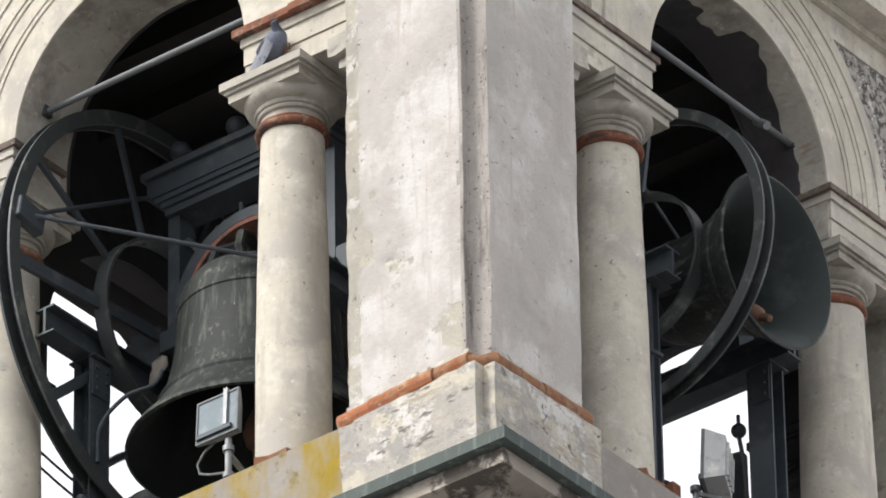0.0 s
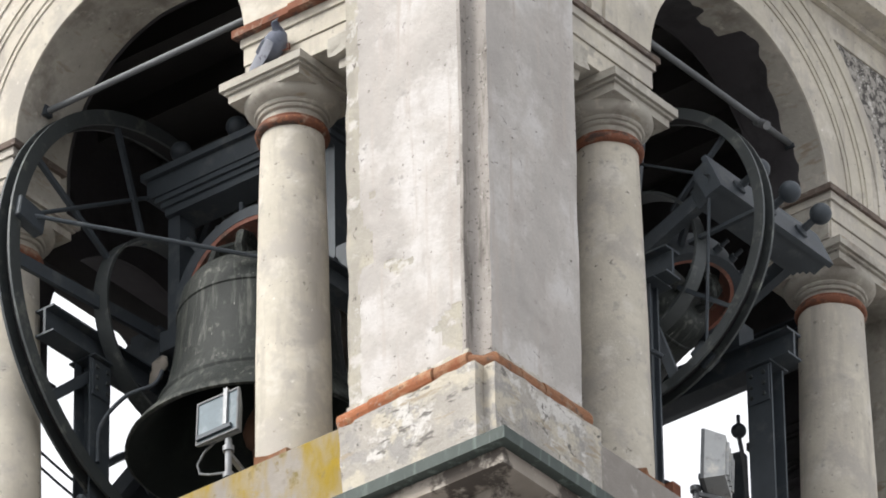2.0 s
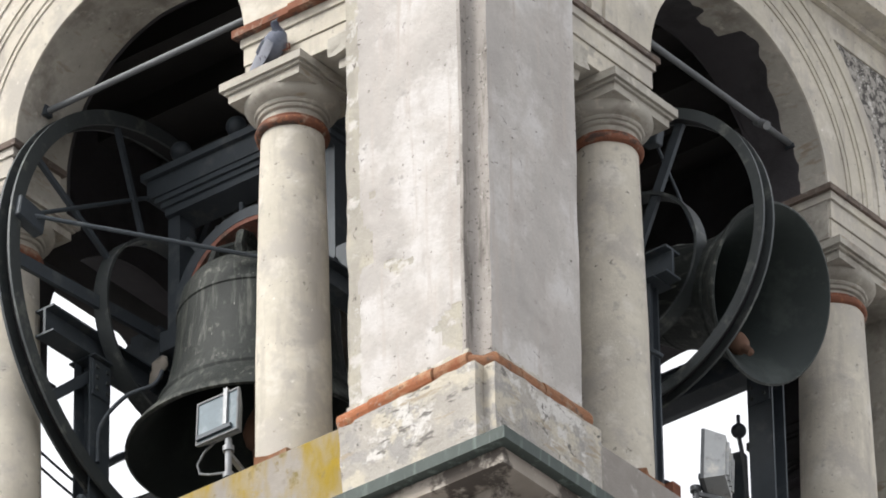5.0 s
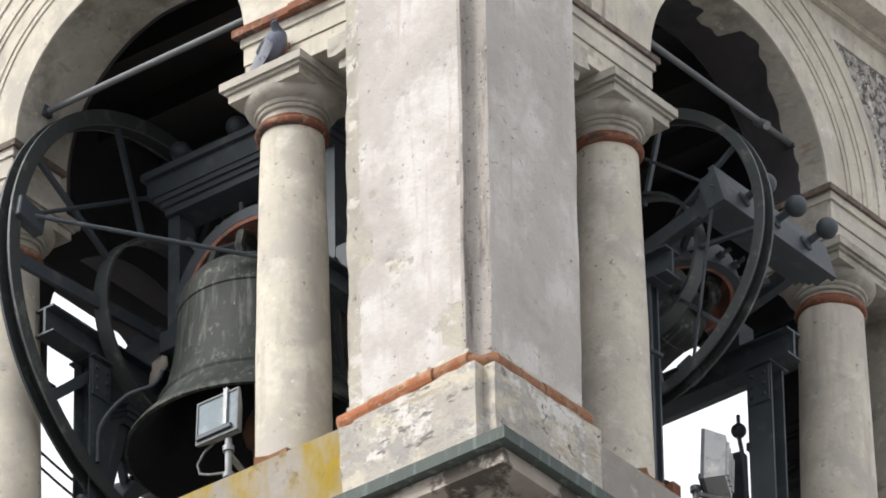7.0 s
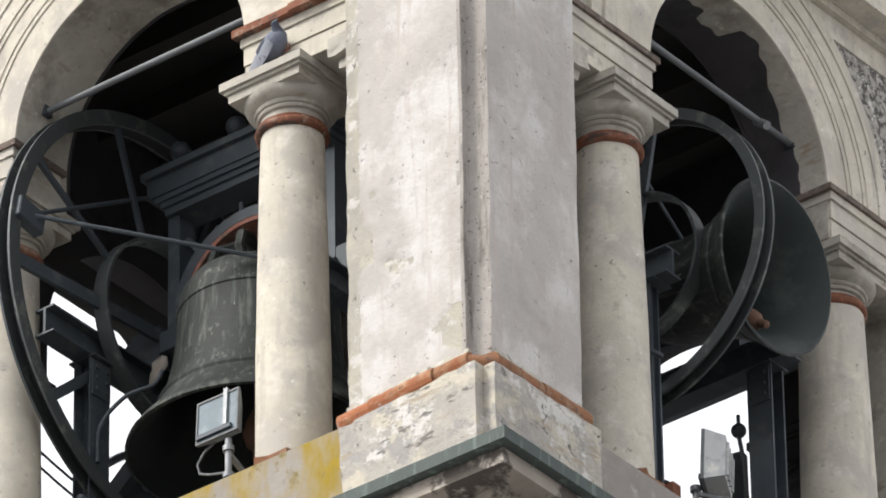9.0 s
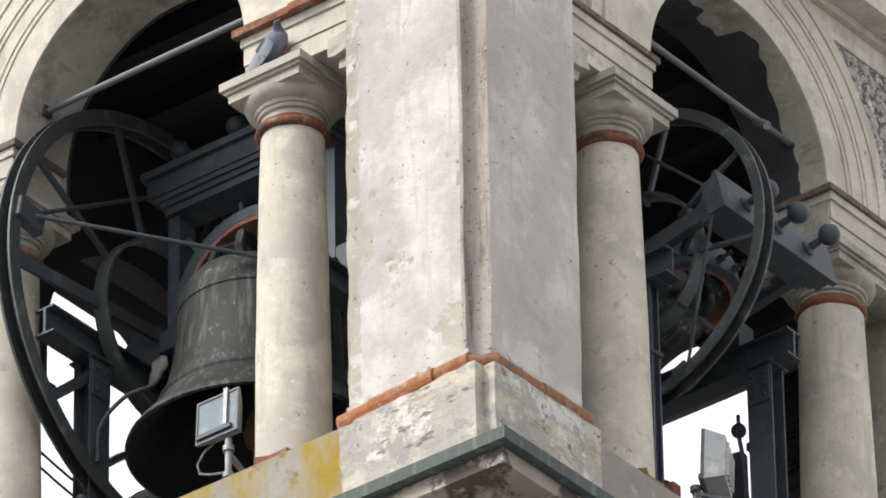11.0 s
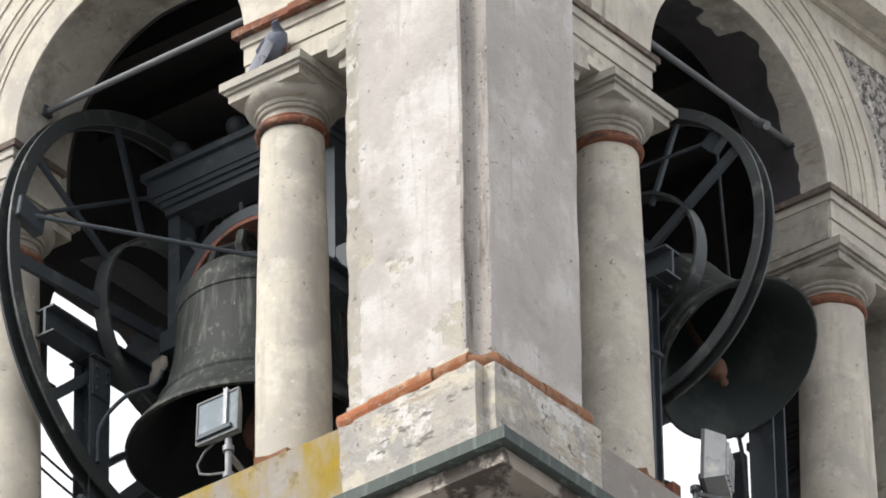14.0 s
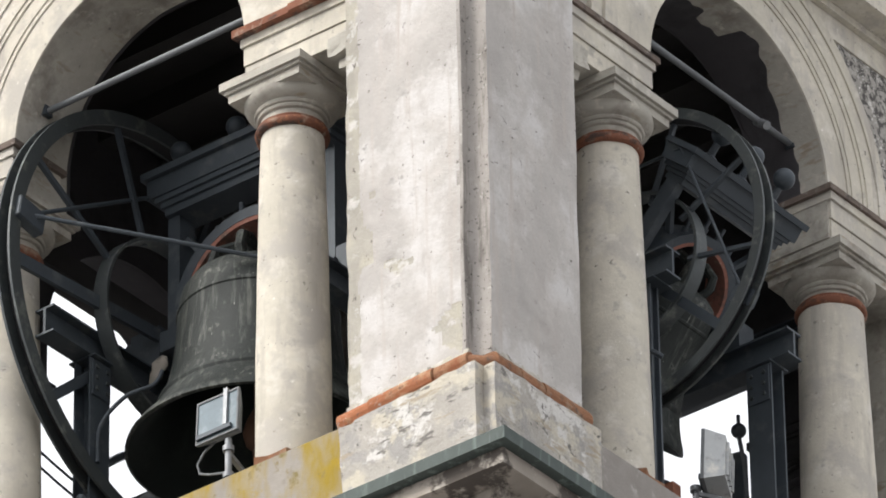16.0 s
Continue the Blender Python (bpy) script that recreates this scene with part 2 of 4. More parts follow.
bm = bmesh.new()
bmesh.ops.create_circle(bm, cap_ends=True, segments=64, radius=3000, matrix=pose(0, 0, -27.6))
tagged(mesh("ground", bm, GROUND), "grey stone paving round the foot of the tower", "ground", kind="structure")

bm = bmesh.new()
box(bm, -SIDE + 0.3, -0.3, 0.3, SIDE - 0.3, -27.6, -0.55)
tagged(mesh("tower_shaft", bm, PLASTER), "plain rendered tower shaft below the belfry", "tower", kind="structure")


def square_ring(bm, d0, d1, z0, z1):
    o = [(-d0, d0), (-SIDE + d0, d0), (-SIDE + d0, SIDE - d0), (-d0, SIDE - d0)]
    i = [(-d1, d1), (-SIDE + d1, d1), (-SIDE + d1, SIDE - d1), (-d1, SIDE - d1)]
    g = [[bm.verts.new((x, y, z)) for x, y in p] for p in (o, i) for z in (z0, z1)]
    for k in range(4):
        j = (k + 1) % 4
        bm.faces.new((g[0][k], g[0][j], g[1][j], g[1][k]))
        bm.faces.new((g[2][k], g[2][j], g[3][j], g[3][k]))
        bm.faces.new((g[0][k], g[0][j], g[2][j], g[2][k]))
        bm.faces.new((g[1][k], g[1][j], g[3][j], g[3][k]))


cornice = tagged(new("cornice"), "stepped stone cornice under the belfry with green copper flashing", "cornice", kind="structure")
for d0, z0, z1 in ((0.07, -0.19, -0.085), (0.25, -0.26, -0.19), (0.30, -0.56, -0.26)):
    bm = bmesh.new()
    square_ring(bm, d0, 1.3, z0, z1 - 0.002)
    part("stone_course", bm, UNDER, cornice, bevel=0.01)
bm = bmesh.new()
square_ring(bm, 0.0, 1.3, -0.083, 0.0)
part("flashing", bm, COPPER, cornice, "green weathered copper flashing", bevel=0.006)
# floor and ceiling near black: the belfry's inner shade put into their colours
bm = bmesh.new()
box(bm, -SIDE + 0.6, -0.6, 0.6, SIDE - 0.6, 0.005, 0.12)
tagged(mesh("floor", bm, DARKWALL), "shade-dark belfry floor", "floor", kind="structure")
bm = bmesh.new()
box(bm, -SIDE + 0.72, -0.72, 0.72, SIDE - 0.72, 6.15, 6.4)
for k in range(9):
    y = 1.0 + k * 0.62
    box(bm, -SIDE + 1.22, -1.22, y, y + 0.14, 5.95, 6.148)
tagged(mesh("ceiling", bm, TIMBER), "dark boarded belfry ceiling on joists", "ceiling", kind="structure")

# corner pillars, with a re-entrant groove down the outer corner


def notched(d0, d1, n, m=0.0, w=0.0):
    return [(-d0 - n - m, d0), (-d1 - w, d0), (-d1 - w, d1), (-d0, d1), (-d0, d0 + n), (-d0 - n * 1.05, d0 + n * 1.05), (-d0 - n - m, d0 + 0.7 * n)]


def pillar_plan(d0, d1, n, step, w=0.0):
    """The same outline with points along the sides, for worn edges."""
    pts, o = [], notched(d0, d1, n, 0.05 if d0 > 0.55 else 0.0, w)
    for a, b in zip(o, o[1:] + o[:1]):
        m = max(1, round(math.dist(a, b) / step))
        pts += [(a[0] + (b[0] - a[0]) * i / m, a[1] + (b[1] - a[1]) * i / m) for i in range(m)]
    return pts


def worn_prism(bm, plan, z0, z1, step, amount, scale, peel=0.0):
    """An upright prism with uneven faces, a ragged far edge and, where peel is given, shallow flaked patches."""
    end, near = max(-x for x, y in plan), min(y for x, y in plan)
    k = max(1, round((z1 - z0) / step))
    rows = [[bm.verts.new((x, y, z0 + (z1 - z0) * i / k)) for x, y in plan] for i in range(k + 1)]
    for a, b in zip(rows, rows[1:]):
        for i in range(len(plan)):
            j = (i + 1) % len(plan)
            bm.faces.new((a[i], a[j], b[j], b[i]))
    bm.faces.new(rows[0])
    bm.faces.new(rows[-1])
    for v in bm.verts:
        p = v.co.copy()
        e = noise.noise_vector(p * scale) + 0.5 * noise.noise_vector(p * scale * 3.7)
        south = abs(p.y - near) < 1e-4
        rag = 2.2 if p.x < -end + 0.02 and p.y < near + 0.2 else 1.0
        v.co += Vector((e[0], e[1], 0)) * amount * rag
        if peel and south:
            strip = -p.x > end - 0.105 + 0.03 * noise.noise(Vector((0, 0, p.z * 2.5))) + 0.012 * noise.noise(Vector((0, 3, p.z * 14)))
            flake = noise.noise(p * 1.6 + Vector((3.1, 0, 0.4))) + 0.35 * noise.noise(p * 7) > 0.42
            v.co.y += peel * (1.6 * strip + flake)
        elif peel and abs(p.x + near) < 1e-4:
            v.co.x -= peel * 0.8 * (noise.noise(p * 1.3) + 0.3 * noise.noise(p * 8) > 0.5)


def course_lift(u):
    """The brick course climbs towards the outer corner."""
    return 0.065 * (1 - max(0.0, min(1.0, (u - 0.6) / 1.03)))


pillar = tagged(new("corner_pillar"), "whitish plastered square corner pillar, cracked and flaking, on a stained plinth", "pillar", group="corner pillars", kind="structure")
bm = bmesh.new()
worn_prism(bm, pillar_plan(0.59, 1.56, 0.085, 0.026, 0.075), 0.99, 6.6, 0.026, 0.006, 2.3, 0.007)
for f in bm.faces:
    c = f.calc_center_median()
    ragged = noise.noise(Vector((0, 5, c.z * 4))) + 0.8 * noise.noise(Vector((2, 0, c.z * 23)))
    if c.x > -0.737 and 0.602 < c.y < 0.712 and c.x < -0.596:
        f.material_index = 1
    elif c.y < 0.62 and c.x > -0.752 - 0.028 * max(0, ragged):
        f.material_index = 1
    elif c.y < 0.70 and c.x < -1.53 - 0.03 * noise.noise(Vector((0, 0, c.z * 2.5))) - 0.022 * ragged:
        f.material_index = 2
    elif c.y < 0.62 and noise.noise(c * 1.6 + Vector((3.1, 0, 0.4))) + 0.35 * noise.noise(c * 7) > 0.44:
        f.material_index = 2
shaft = part("shaft", bm, PLASTER, pillar, smooth=True)
shaft.data.materials.append(GROOVE)
shaft.data.materials.append(BARE)
# responds on the two inner sides, facing the columns
for side in (0, 1):
    for nm, mat, boxes in (("respond_shaft", PLASTER, ((1.55, 1.64, 0.74, 1.07, 0.935, 3.46),)), ("respond_collar", COLLAR, ((1.55, 1.675, 0.70, 1.11, 3.461, 3.51),)), ("respond_cap", STONE, ((1.55, 1.665, 0.72, 1.09, 3.512, 3.60), (1.55, 1.71, 0.67, 1.14, 3.601, 3.68), (1.55, 1.76, 0.62, 1.19, 3.681, 3.818)))):
        bm = bmesh.new()
        for u0, u1, d0, d1, z0, z1 in boxes:
            if not side:
                u0, u1 = u0 + 0.06, u1 + 0.03
            if side:
                box(bm, -d1, -d0, u0, u1, z0, z1)
            else:
                box(bm, -u1, -u0, d0, d1, z0, z1)
        if nm == "respond_cap":
            bmesh.ops.subdivide_edges(bm, edges=bm.edges, cuts=3, use_grid_fill=True)
            rough_up(bm, 0.022, 8)
        part(nm, bm, mat, pillar, bevel=0.0 if nm == "respond_cap" else 0.008)
bm = bmesh.new()
worn_prism(bm, pillar_plan(0.505, 1.63, 0.085, 0.03), 0.0, 0.865, 0.03, 0.011, 3.0, 0.009)
for v in bm.verts:
    v.co.z += course_lift(-v.co.x) * v.co.z / 0.865
    if v.co.z > 0.7:
        v.co.z += 0.012 * noise.noise(v.co * 8)
part("plinth", bm, OLDSTONE, pillar, "patchy stained plinth with bare mortar", smooth=True)
bm = bmesh.new()
prism(bm, notched(0.575, 1.58, 0.085, 0.0, 0.05), 0.86, 1.03)
part("mortar_bed", bm, OLDSTONE, pillar)
bm = bmesh.new()
sec = [(0.13, 0.0), (0.035, 0.0), (0.012, 0.012), (0.0, 0.034), (0.002, 0.056), (0.018, 0.077), (0.045, 0.088), (0.13, 0.088)]
ends = [[bm.verts.new((x, y + e * (0.5 - z / 0.088) * 0.004, 0.868 + z * 1.28)) for y, z in sec] for x, e in ((0.002, 1), (0.086, -1), (0.17, 1), (0.257, -1))]
bm.faces.new(ends[0])
bm.faces.new(ends[-1])
for p, q in zip(ends, ends[1:]):
    for k in range(len(sec)):
        bm.faces.new((p[k], p[(k + 1) % len(sec)], q[(k + 1) % len(sec)], q[k]))
bmesh.ops.recalc_face_normals(bm, faces=bm.faces)
brick_me = bpy.data.meshes.new("brick")
bm.to_mesh(brick_me)
bm.free()
brick_me.materials.append(BRICK)
worn_me = brick_me.copy()
worn_me.materials[0] = BRICKWORN
for k in range(4):
    u = 0.62 + k * 0.249
    for side, me in ((0, brick_me), (1, worn_me)):
        ob = new("brick", me)
        ob.parent = pillar
        jit = 0.006 * math.sin(k * 5.1 + side)
        if side == 0:
            ob.matrix_basis = pose(-u - 0.255, 0.528 + jit * 1.6, course_lift(u + 0.255) + 0.868 * (1 - 1.12) + 0.004 * math.sin(k * 7), 0, -3.4 + 0.4 * math.sin(k * 4 + 1), 1.2 * math.sin(k * 3)) @ Matrix.Diagonal((0.97, 1, 1.12, 1))
        else:
            ob.matrix_basis = pose(-0.535 - jit, 0.668 + k * 0.232, 0.062 + 0.868 * (1 - 1.2) + 0.004 * math.sin(k * 5), 0, 0.8 * math.sin(k * 6), 90 + 1.2 * math.sin(k * 2)) @ Matrix.Diagonal((0.9, 1, 1.2, 1))
bm = bmesh.new()
tube(bm, [(-0.74, 0.59, 0.99), (-0.70, 0.592, 0.988), (-0.672, 0.612, 0.984), (-0.64, 0.648, 0.982), (-0.615, 0.664, 0.984), (-0.592, 0.69, 0.988), (-0.59, 0.74, 0.99)], 0.054, 14)
part("brick", bm, BRICKWORN, pillar, "bent corner brick", smooth=True)
# rough mortar fillets bedding the shaft on the bricks
for side in (0, 1):
    for nm, mat, low, high, out, reach in (("mortar_fillet", BARE, 0.985, 1.062, 0.03, 0.59),):
        bm = bmesh.new()
        rows = []
        for i in range(161):
            q = 0.70 + (0.90 if side == 0 else 0.84) * i / 160
            lift = course_lift(q) if side == 0 else 0.062
            a = 0.5 + 0.5 * noise.noise(Vector((q * 11, side * 3, high * 7))) + 0.45 * noise.noise(Vector((q * 47, side * 5, high)))
            b = noise.noise(Vector((q * 6, 4 + side, high * 3))) + 0.9 * noise.noise(Vector((q * 38, side, 2.2)))
            z0, z1 = low + lift + 0.01 * b, high + lift - 0.045 * (1 - a)
            d = reach - out * (0.55 + 0.45 * a)
            g = [(reach + 0.02, z0), (d, z0), (d + 0.3 * out, (z0 + z1) / 2), (reach - 0.002, max(z1, z0 + 0.006)), (reach + 0.02, max(z1, z0 + 0.006))]
            rows.append([bm.verts.new((-q, y, z) if side == 0 else (-y, q, z)) for y, z in g])
        for p, r in zip(rows, rows[1:]):
            for j in range(5):
                bm.faces.new((p[j], p[(j + 1) % 5], r[(j + 1) % 5], r[j]))
        bm.faces.new(rows[0])
        bm.faces.new(rows[-1])
        part(nm, bm, mat, pillar, "crumbling pale mortar")
pillars = [pillar] + [copy_thing(pillar, TURN[k]) for k in (1, 2, 3)]

# columns
column = tagged(new("column"), "round cream-rendered column with a red collar and moulded square capital", "column", group="belfry columns", kind="structure")
CX, CY = -COL_U, COL_D
bm = bmesh.new()
prof = [(0.001, 0.965)]
for i in range(25):
    t = i / 24
    prof.append((0.240 - 0.040 * t ** 1.6, 0.965 + t * 2.485))
prof.append((0.001, 3.45))
lathe(bm, prof, 56)
for v in bm.verts:
    v.co += Vector(noise.noise_vector(v.co * 3.0)) * 0.003
    if v.co.z < 1.0 and math.hypot(v.co.x, v.co.y) > 0.1:
        v.co.z += 0.03 * noise.noise(v.co * 9)
part("shaft", bm, SMOOTH, column, smooth=True)
bm = bmesh.new()
lathe(bm, [(0.001, 3.42), (0.216, 3.42), (0.232, 3.432), (0.237, 3.45), (0.232, 3.468), (0.220, 3.478), (0.222, 3.488), (0.210, 3.50), (0.001, 3.505)], 56)
rough_up(bm, 0.005, 9)
part("collar", bm, COLLAR, column, "worn red terracotta collar", smooth=True)
bm = bmesh.new()
lathe(bm, [(0.001, 3.49), (0.201, 3.49), (0.201, 3.545), (0.220, 3.550), (0.226, 3.562), (0.220, 3.574), (0.236, 3.578), (0.243, 3.590), (0.238, 3.602), (0.262, 3.612), (0.287, 3.630), (0.300, 3.655), (0.302, 3.69), (0.001, 3.69)], 56)
part("echinus", bm, STONE, column, smooth=True)
bm = bmesh.new()
for h, z0, z1 in ((0.285, 3.676, 3.735), (0.305, 3.737, 3.757), (0.327, 3.759, 3.817)):
    box(bm, -h, h, -h, h, z0, z1)
part("abacus", bm, STONE, column, bevel=0.006)
bm = bmesh.new()
prism(bm, [(0.27 * math.cos(a * math.pi / 12) * (1 + 0.12 * math.sin(a * 2.3)), 0.27 * math.sin(a * math.pi / 12) * (1 + 0.12 * math.sin(a * 2.3))) for a in range(24)], 0.931, 0.998)
part("bed", bm, BRICKWORN, column, "crumbling red mortar bed")
column.matrix_basis = pose(CX, CY, 0)
cols = [column]
far_twins = {}
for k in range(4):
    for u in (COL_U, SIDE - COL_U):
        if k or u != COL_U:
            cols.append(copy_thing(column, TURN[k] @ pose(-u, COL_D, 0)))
            # far columns stand against the sky: their shade is put into the colour
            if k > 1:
                cols[-1]["label"] = "round shade-dark column on the far side"
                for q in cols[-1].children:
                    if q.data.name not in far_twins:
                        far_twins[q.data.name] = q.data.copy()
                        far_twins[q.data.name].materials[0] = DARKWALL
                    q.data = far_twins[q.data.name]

# one capital on the east sits lower than the rest
for c in cols:
    if abs(c.matrix_basis.translation.x + COL_D) < 0.01 and c.matrix_basis.translation.y > 4:
        for q in c.children:
            q.location.z = {"abacus": -0.06, "echinus": -0.05, "collar": -0.03, "shaft": -0.03}.get(q.name.split(".")[0], 0)
            if q.name.startswith("shaft"):
                q.scale = (1.07, 1.07, 1)
        c.matrix_basis = Matrix.Translation((0, 0.04, 0)) @ c.matrix_basis

# belfry walls with their arches
def slab(bm, lower, upper, d0, d1):
    """A wall slab between two lines of (u, z) points, from depth d0 to d1."""
    g = [[bm.verts.new((-u, d, z)) for u, z in line] for d in (d0, d1) for line in (lower, upper)]
    for i in range(len(lower) - 1):
        for a, b in ((0, 1), (2, 3), (0, 2), (1, 3)):
            bm.faces.new((g[a][i], g[a][i + 1], g[b][i + 1], g[b][i]))
    for i in (0, -1):
        bm.faces.new((g[0][i], g[1][i], g[3][i], g[2][i]))


def arch_slab(bm, d0, d1):
    n = 40
    low = [(1.5, 3.822), (MID - ARCH_R, 3.822)]
    low += [(MID - ARCH_R * math.cos(math.pi * i / n), ARCH_Z + ARCH_R * math.sin(math.pi * i / n)) for i in range(n + 1)]
    low += [(MID + ARCH_R, 3.822), (SIDE - 1.5, 3.822)]
    slab(bm, low, [(u, 6.6) for u, z in low], d0, d1)


def face_wall():
    w = tagged(new("wall_south"), "belfry wall with a round arch, moulded archivolt and pebbledashed spandrels", "wall", kind="structure")
    # body: wall over the columns, with the arched opening
    bm = bmesh.new()
    arch_slab(bm, WALL_D0 + 0.012, WALL_D1)
    part("wall_body", bm, STONE, w)
    # inner lining, near black: the belfry's inner shade put into its colour
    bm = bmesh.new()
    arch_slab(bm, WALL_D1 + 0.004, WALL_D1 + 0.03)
    part("inner_plaster", bm, DARKWALL, w, "shade-dark inner plaster")
    # archivolt rings, stepping out
    for r0, r1, d in ((0.952, 1.165, 0.700), (1.167, 1.20, 0.690), (1.202, 1.31, 0.682), (1.312, 1.345, 0.672), (1.347, 1.46, 0.662), (1.462, 1.49, 0.65), (1.492, 1.60, 0.675)):
        bm = bmesh.new()
        arch_sweep(bm, [(r0, d), (r1, d), (r1, 0.74), (r0, 0.74)], -MID, ARCH_Z, lambda q: q)
        part("archivolt_ring", bm, SMOOTH, w, smooth=True, bevel=0.006)
    # pebbledash panel and its upper border
    for s in (0, 1):
        bm = bmesh.new()
        low = [(MID + 1.602 * math.cos(math.pi * i / 48), ARCH_Z + 1.602 * math.sin(math.pi * i / 48)) for i in range(12, 1, -1)]
        low.append((5.38, low[-1][1]))
        if s:
            low = [(SIDE - u, z) for u, z in low]
        slab(bm, low, [(u, max(5.42, z + 0.002)) for u, z in low], 0.697, 0.715)
        part("spandrel", bm, PEBBLE, w, "rough grey pebbledash")
    for d, z0, z1 in ((0.685, 5.422, 5.598), (0.64, 5.60, 5.66), (0.46, 5.662, 5.93), (0.42, 5.932, 6.10)):
        bm = bmesh.new()
        box(bm, -SIDE + 1.5, -1.5, d, 0.74, z0, z1)
        part("top_cornice", bm, SMOOTH, w, bevel=0.01)
    # entablature over each column, from the arch back to the pillar
    for s in (0, 1):
        for h, z0, z1 in ((0.205, 3.823, 3.962), (0.216, 3.968, 4.10), (0.232, 4.104, 4.163), (0.225, 4.205, 4.235)):
            bm = bmesh.new()
            u0, u1 = 1.45, COL_U + h
            if s:
                u0, u1 = SIDE - u1, SIDE - u0
            box(bm, -u1, -u0, COL_D - h, COL_D + h, z0, z1)
            part("entablature_course", bm, SMOOTH, w, bevel=0.006)
    return w


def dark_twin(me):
    """The same mesh in near-black plaster, the far sides' backlit shade put into the colour."""
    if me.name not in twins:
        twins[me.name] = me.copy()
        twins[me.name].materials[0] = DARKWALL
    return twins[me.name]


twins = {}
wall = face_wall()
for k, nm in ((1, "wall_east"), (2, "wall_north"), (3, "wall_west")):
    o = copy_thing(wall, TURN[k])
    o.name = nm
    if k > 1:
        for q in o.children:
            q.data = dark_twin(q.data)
# the cornice layer of bricks over the entablatures: red on the south, grimy stone on the east
for turn, tone in ((TURN[0], COLLAR), (TURN[1], GRIME)):
    owner = wall if turn is TURN[0] else bpy.data.objects["wall_east"]
    for s in (0, 1):
        mat = GRIME if s else tone
        for i in range(5):
            u0 = 1.40 + i * 0.234
            a0, a1 = (u0, u0 + 0.232) if not s else (SIDE - u0 - 0.232, SIDE - u0)
            bm = bmesh.new()
            jut = 0.288 + 0.012 * math.sin(i * 4 + s) if mat is COLLAR else 0.252
            box(bm, -a1, -a0, COL_D - jut, COL_D + 0.26, 4.165 + 0.004 * math.sin(i * 3), 4.207 + (0.012 if mat is COLLAR else 0))
            part("brick", bm, mat, owner, bevel=0.008)
# near-black layer on the soffit of the east arch, with a ragged edge
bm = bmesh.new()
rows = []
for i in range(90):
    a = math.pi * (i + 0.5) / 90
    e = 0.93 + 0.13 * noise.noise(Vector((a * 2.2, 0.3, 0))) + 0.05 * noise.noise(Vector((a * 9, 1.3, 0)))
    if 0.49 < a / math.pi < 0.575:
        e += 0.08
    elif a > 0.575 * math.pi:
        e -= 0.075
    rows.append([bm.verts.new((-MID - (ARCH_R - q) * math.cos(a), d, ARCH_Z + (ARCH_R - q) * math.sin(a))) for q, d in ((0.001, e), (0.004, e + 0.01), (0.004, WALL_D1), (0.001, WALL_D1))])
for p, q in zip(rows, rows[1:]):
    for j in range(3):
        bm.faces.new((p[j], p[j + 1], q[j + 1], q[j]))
part("soot_crust", bm, DARKWALL, bpy.data.objects["wall_east"], "black layer with a ragged edge")

# the tower is a little deeper than wide: the north side stands 0.4 m further back
NORTH = Matrix.Translation((0, 0.4, 0))
for o in [bpy.data.objects["wall_north"], pillars[1], pillars[2]] + [c for c in cols if c.matrix_basis.translation.y > 5.9]:
    o.matrix_basis = NORTH @ o.matrix_basis
for nm in ("cornice", "floor", "ceiling", "tower_shaft"):
    bpy.data.objects[nm].scale.y = (SIDE + 0.4) / SIDE
for x0, nm in ((-1.21, "wall_return_east"), (-SIDE + 0.70, "wall_return_west")):
    bm = bmesh.new()
    box(bm, x0, x0 + 0.51, 5.462, 5.85, 0.12, 6.6)
    tagged(mesh(nm, bm, STONE), "short plastered wall beside the corner pillar", "wall", kind="structure")

# parapets between the pillars
bm = bmesh.new()
box(bm, -SIDE + 1.6, -1.6, 0.60, 1.22, 0.002, 0.93)
parapet = tagged(mesh("parapet", bm, LICHEN, bevel=0.015), "low grey rendered parapet with ochre lichen stains", "parapet", group="parapets", kind="structure")
grey_me = parapet.data.copy()
grey_me.materials[0] = GREYWALL
for k in (1, 2, 3):
    o = copy_thing(parapet, TURN[k])
    o.data = grey_me
    if k == 2:
        o.matrix_basis = NORTH @ o.matrix_basis
    o["label"] = "low grey rendered parapet between the pillars"

# iron ties across the arches
tie = tagged(new("tie_rod"), "grey iron tie rod across the arch with end plates", "tie rod", group="arch ties")
bm = bmesh.new()
tube(bm, [(-MID - ARCH_R - 0.04, 0.93, 4.535), (-MID + ARCH_R + 0.04, 0.93, 4.535)], 0.023)
part("rod", bm, IRON, tie, smooth=True)
for s in (-1, 1):
    bm = bmesh.new()
    box(bm, -MID + s * 0.90 - 0.035, -MID + s * 0.90 + 0.035, 0.895, 0.965, 4.50, 4.57)
    part("clamp", bm, STEEL, tie, bevel=0.008)
for k in (1, 2, 3):
    t2 = copy_thing(tie, NORTH @ TURN[k] if k == 2 else Matrix.Translation((0, 0, 0.06 if k == 1 else 0)) @ TURN[k])
    if k == 1:
        bm = bmesh.new()
        tube(bm, [(-MID + 0.53, 0.865, 4.475), (-MID + 0.55, 0.965, 4.56)], 0.03, 12)
        part("sleeve", bm, GALV, t2, "pale sleeve clamped on the rod", smooth=True)


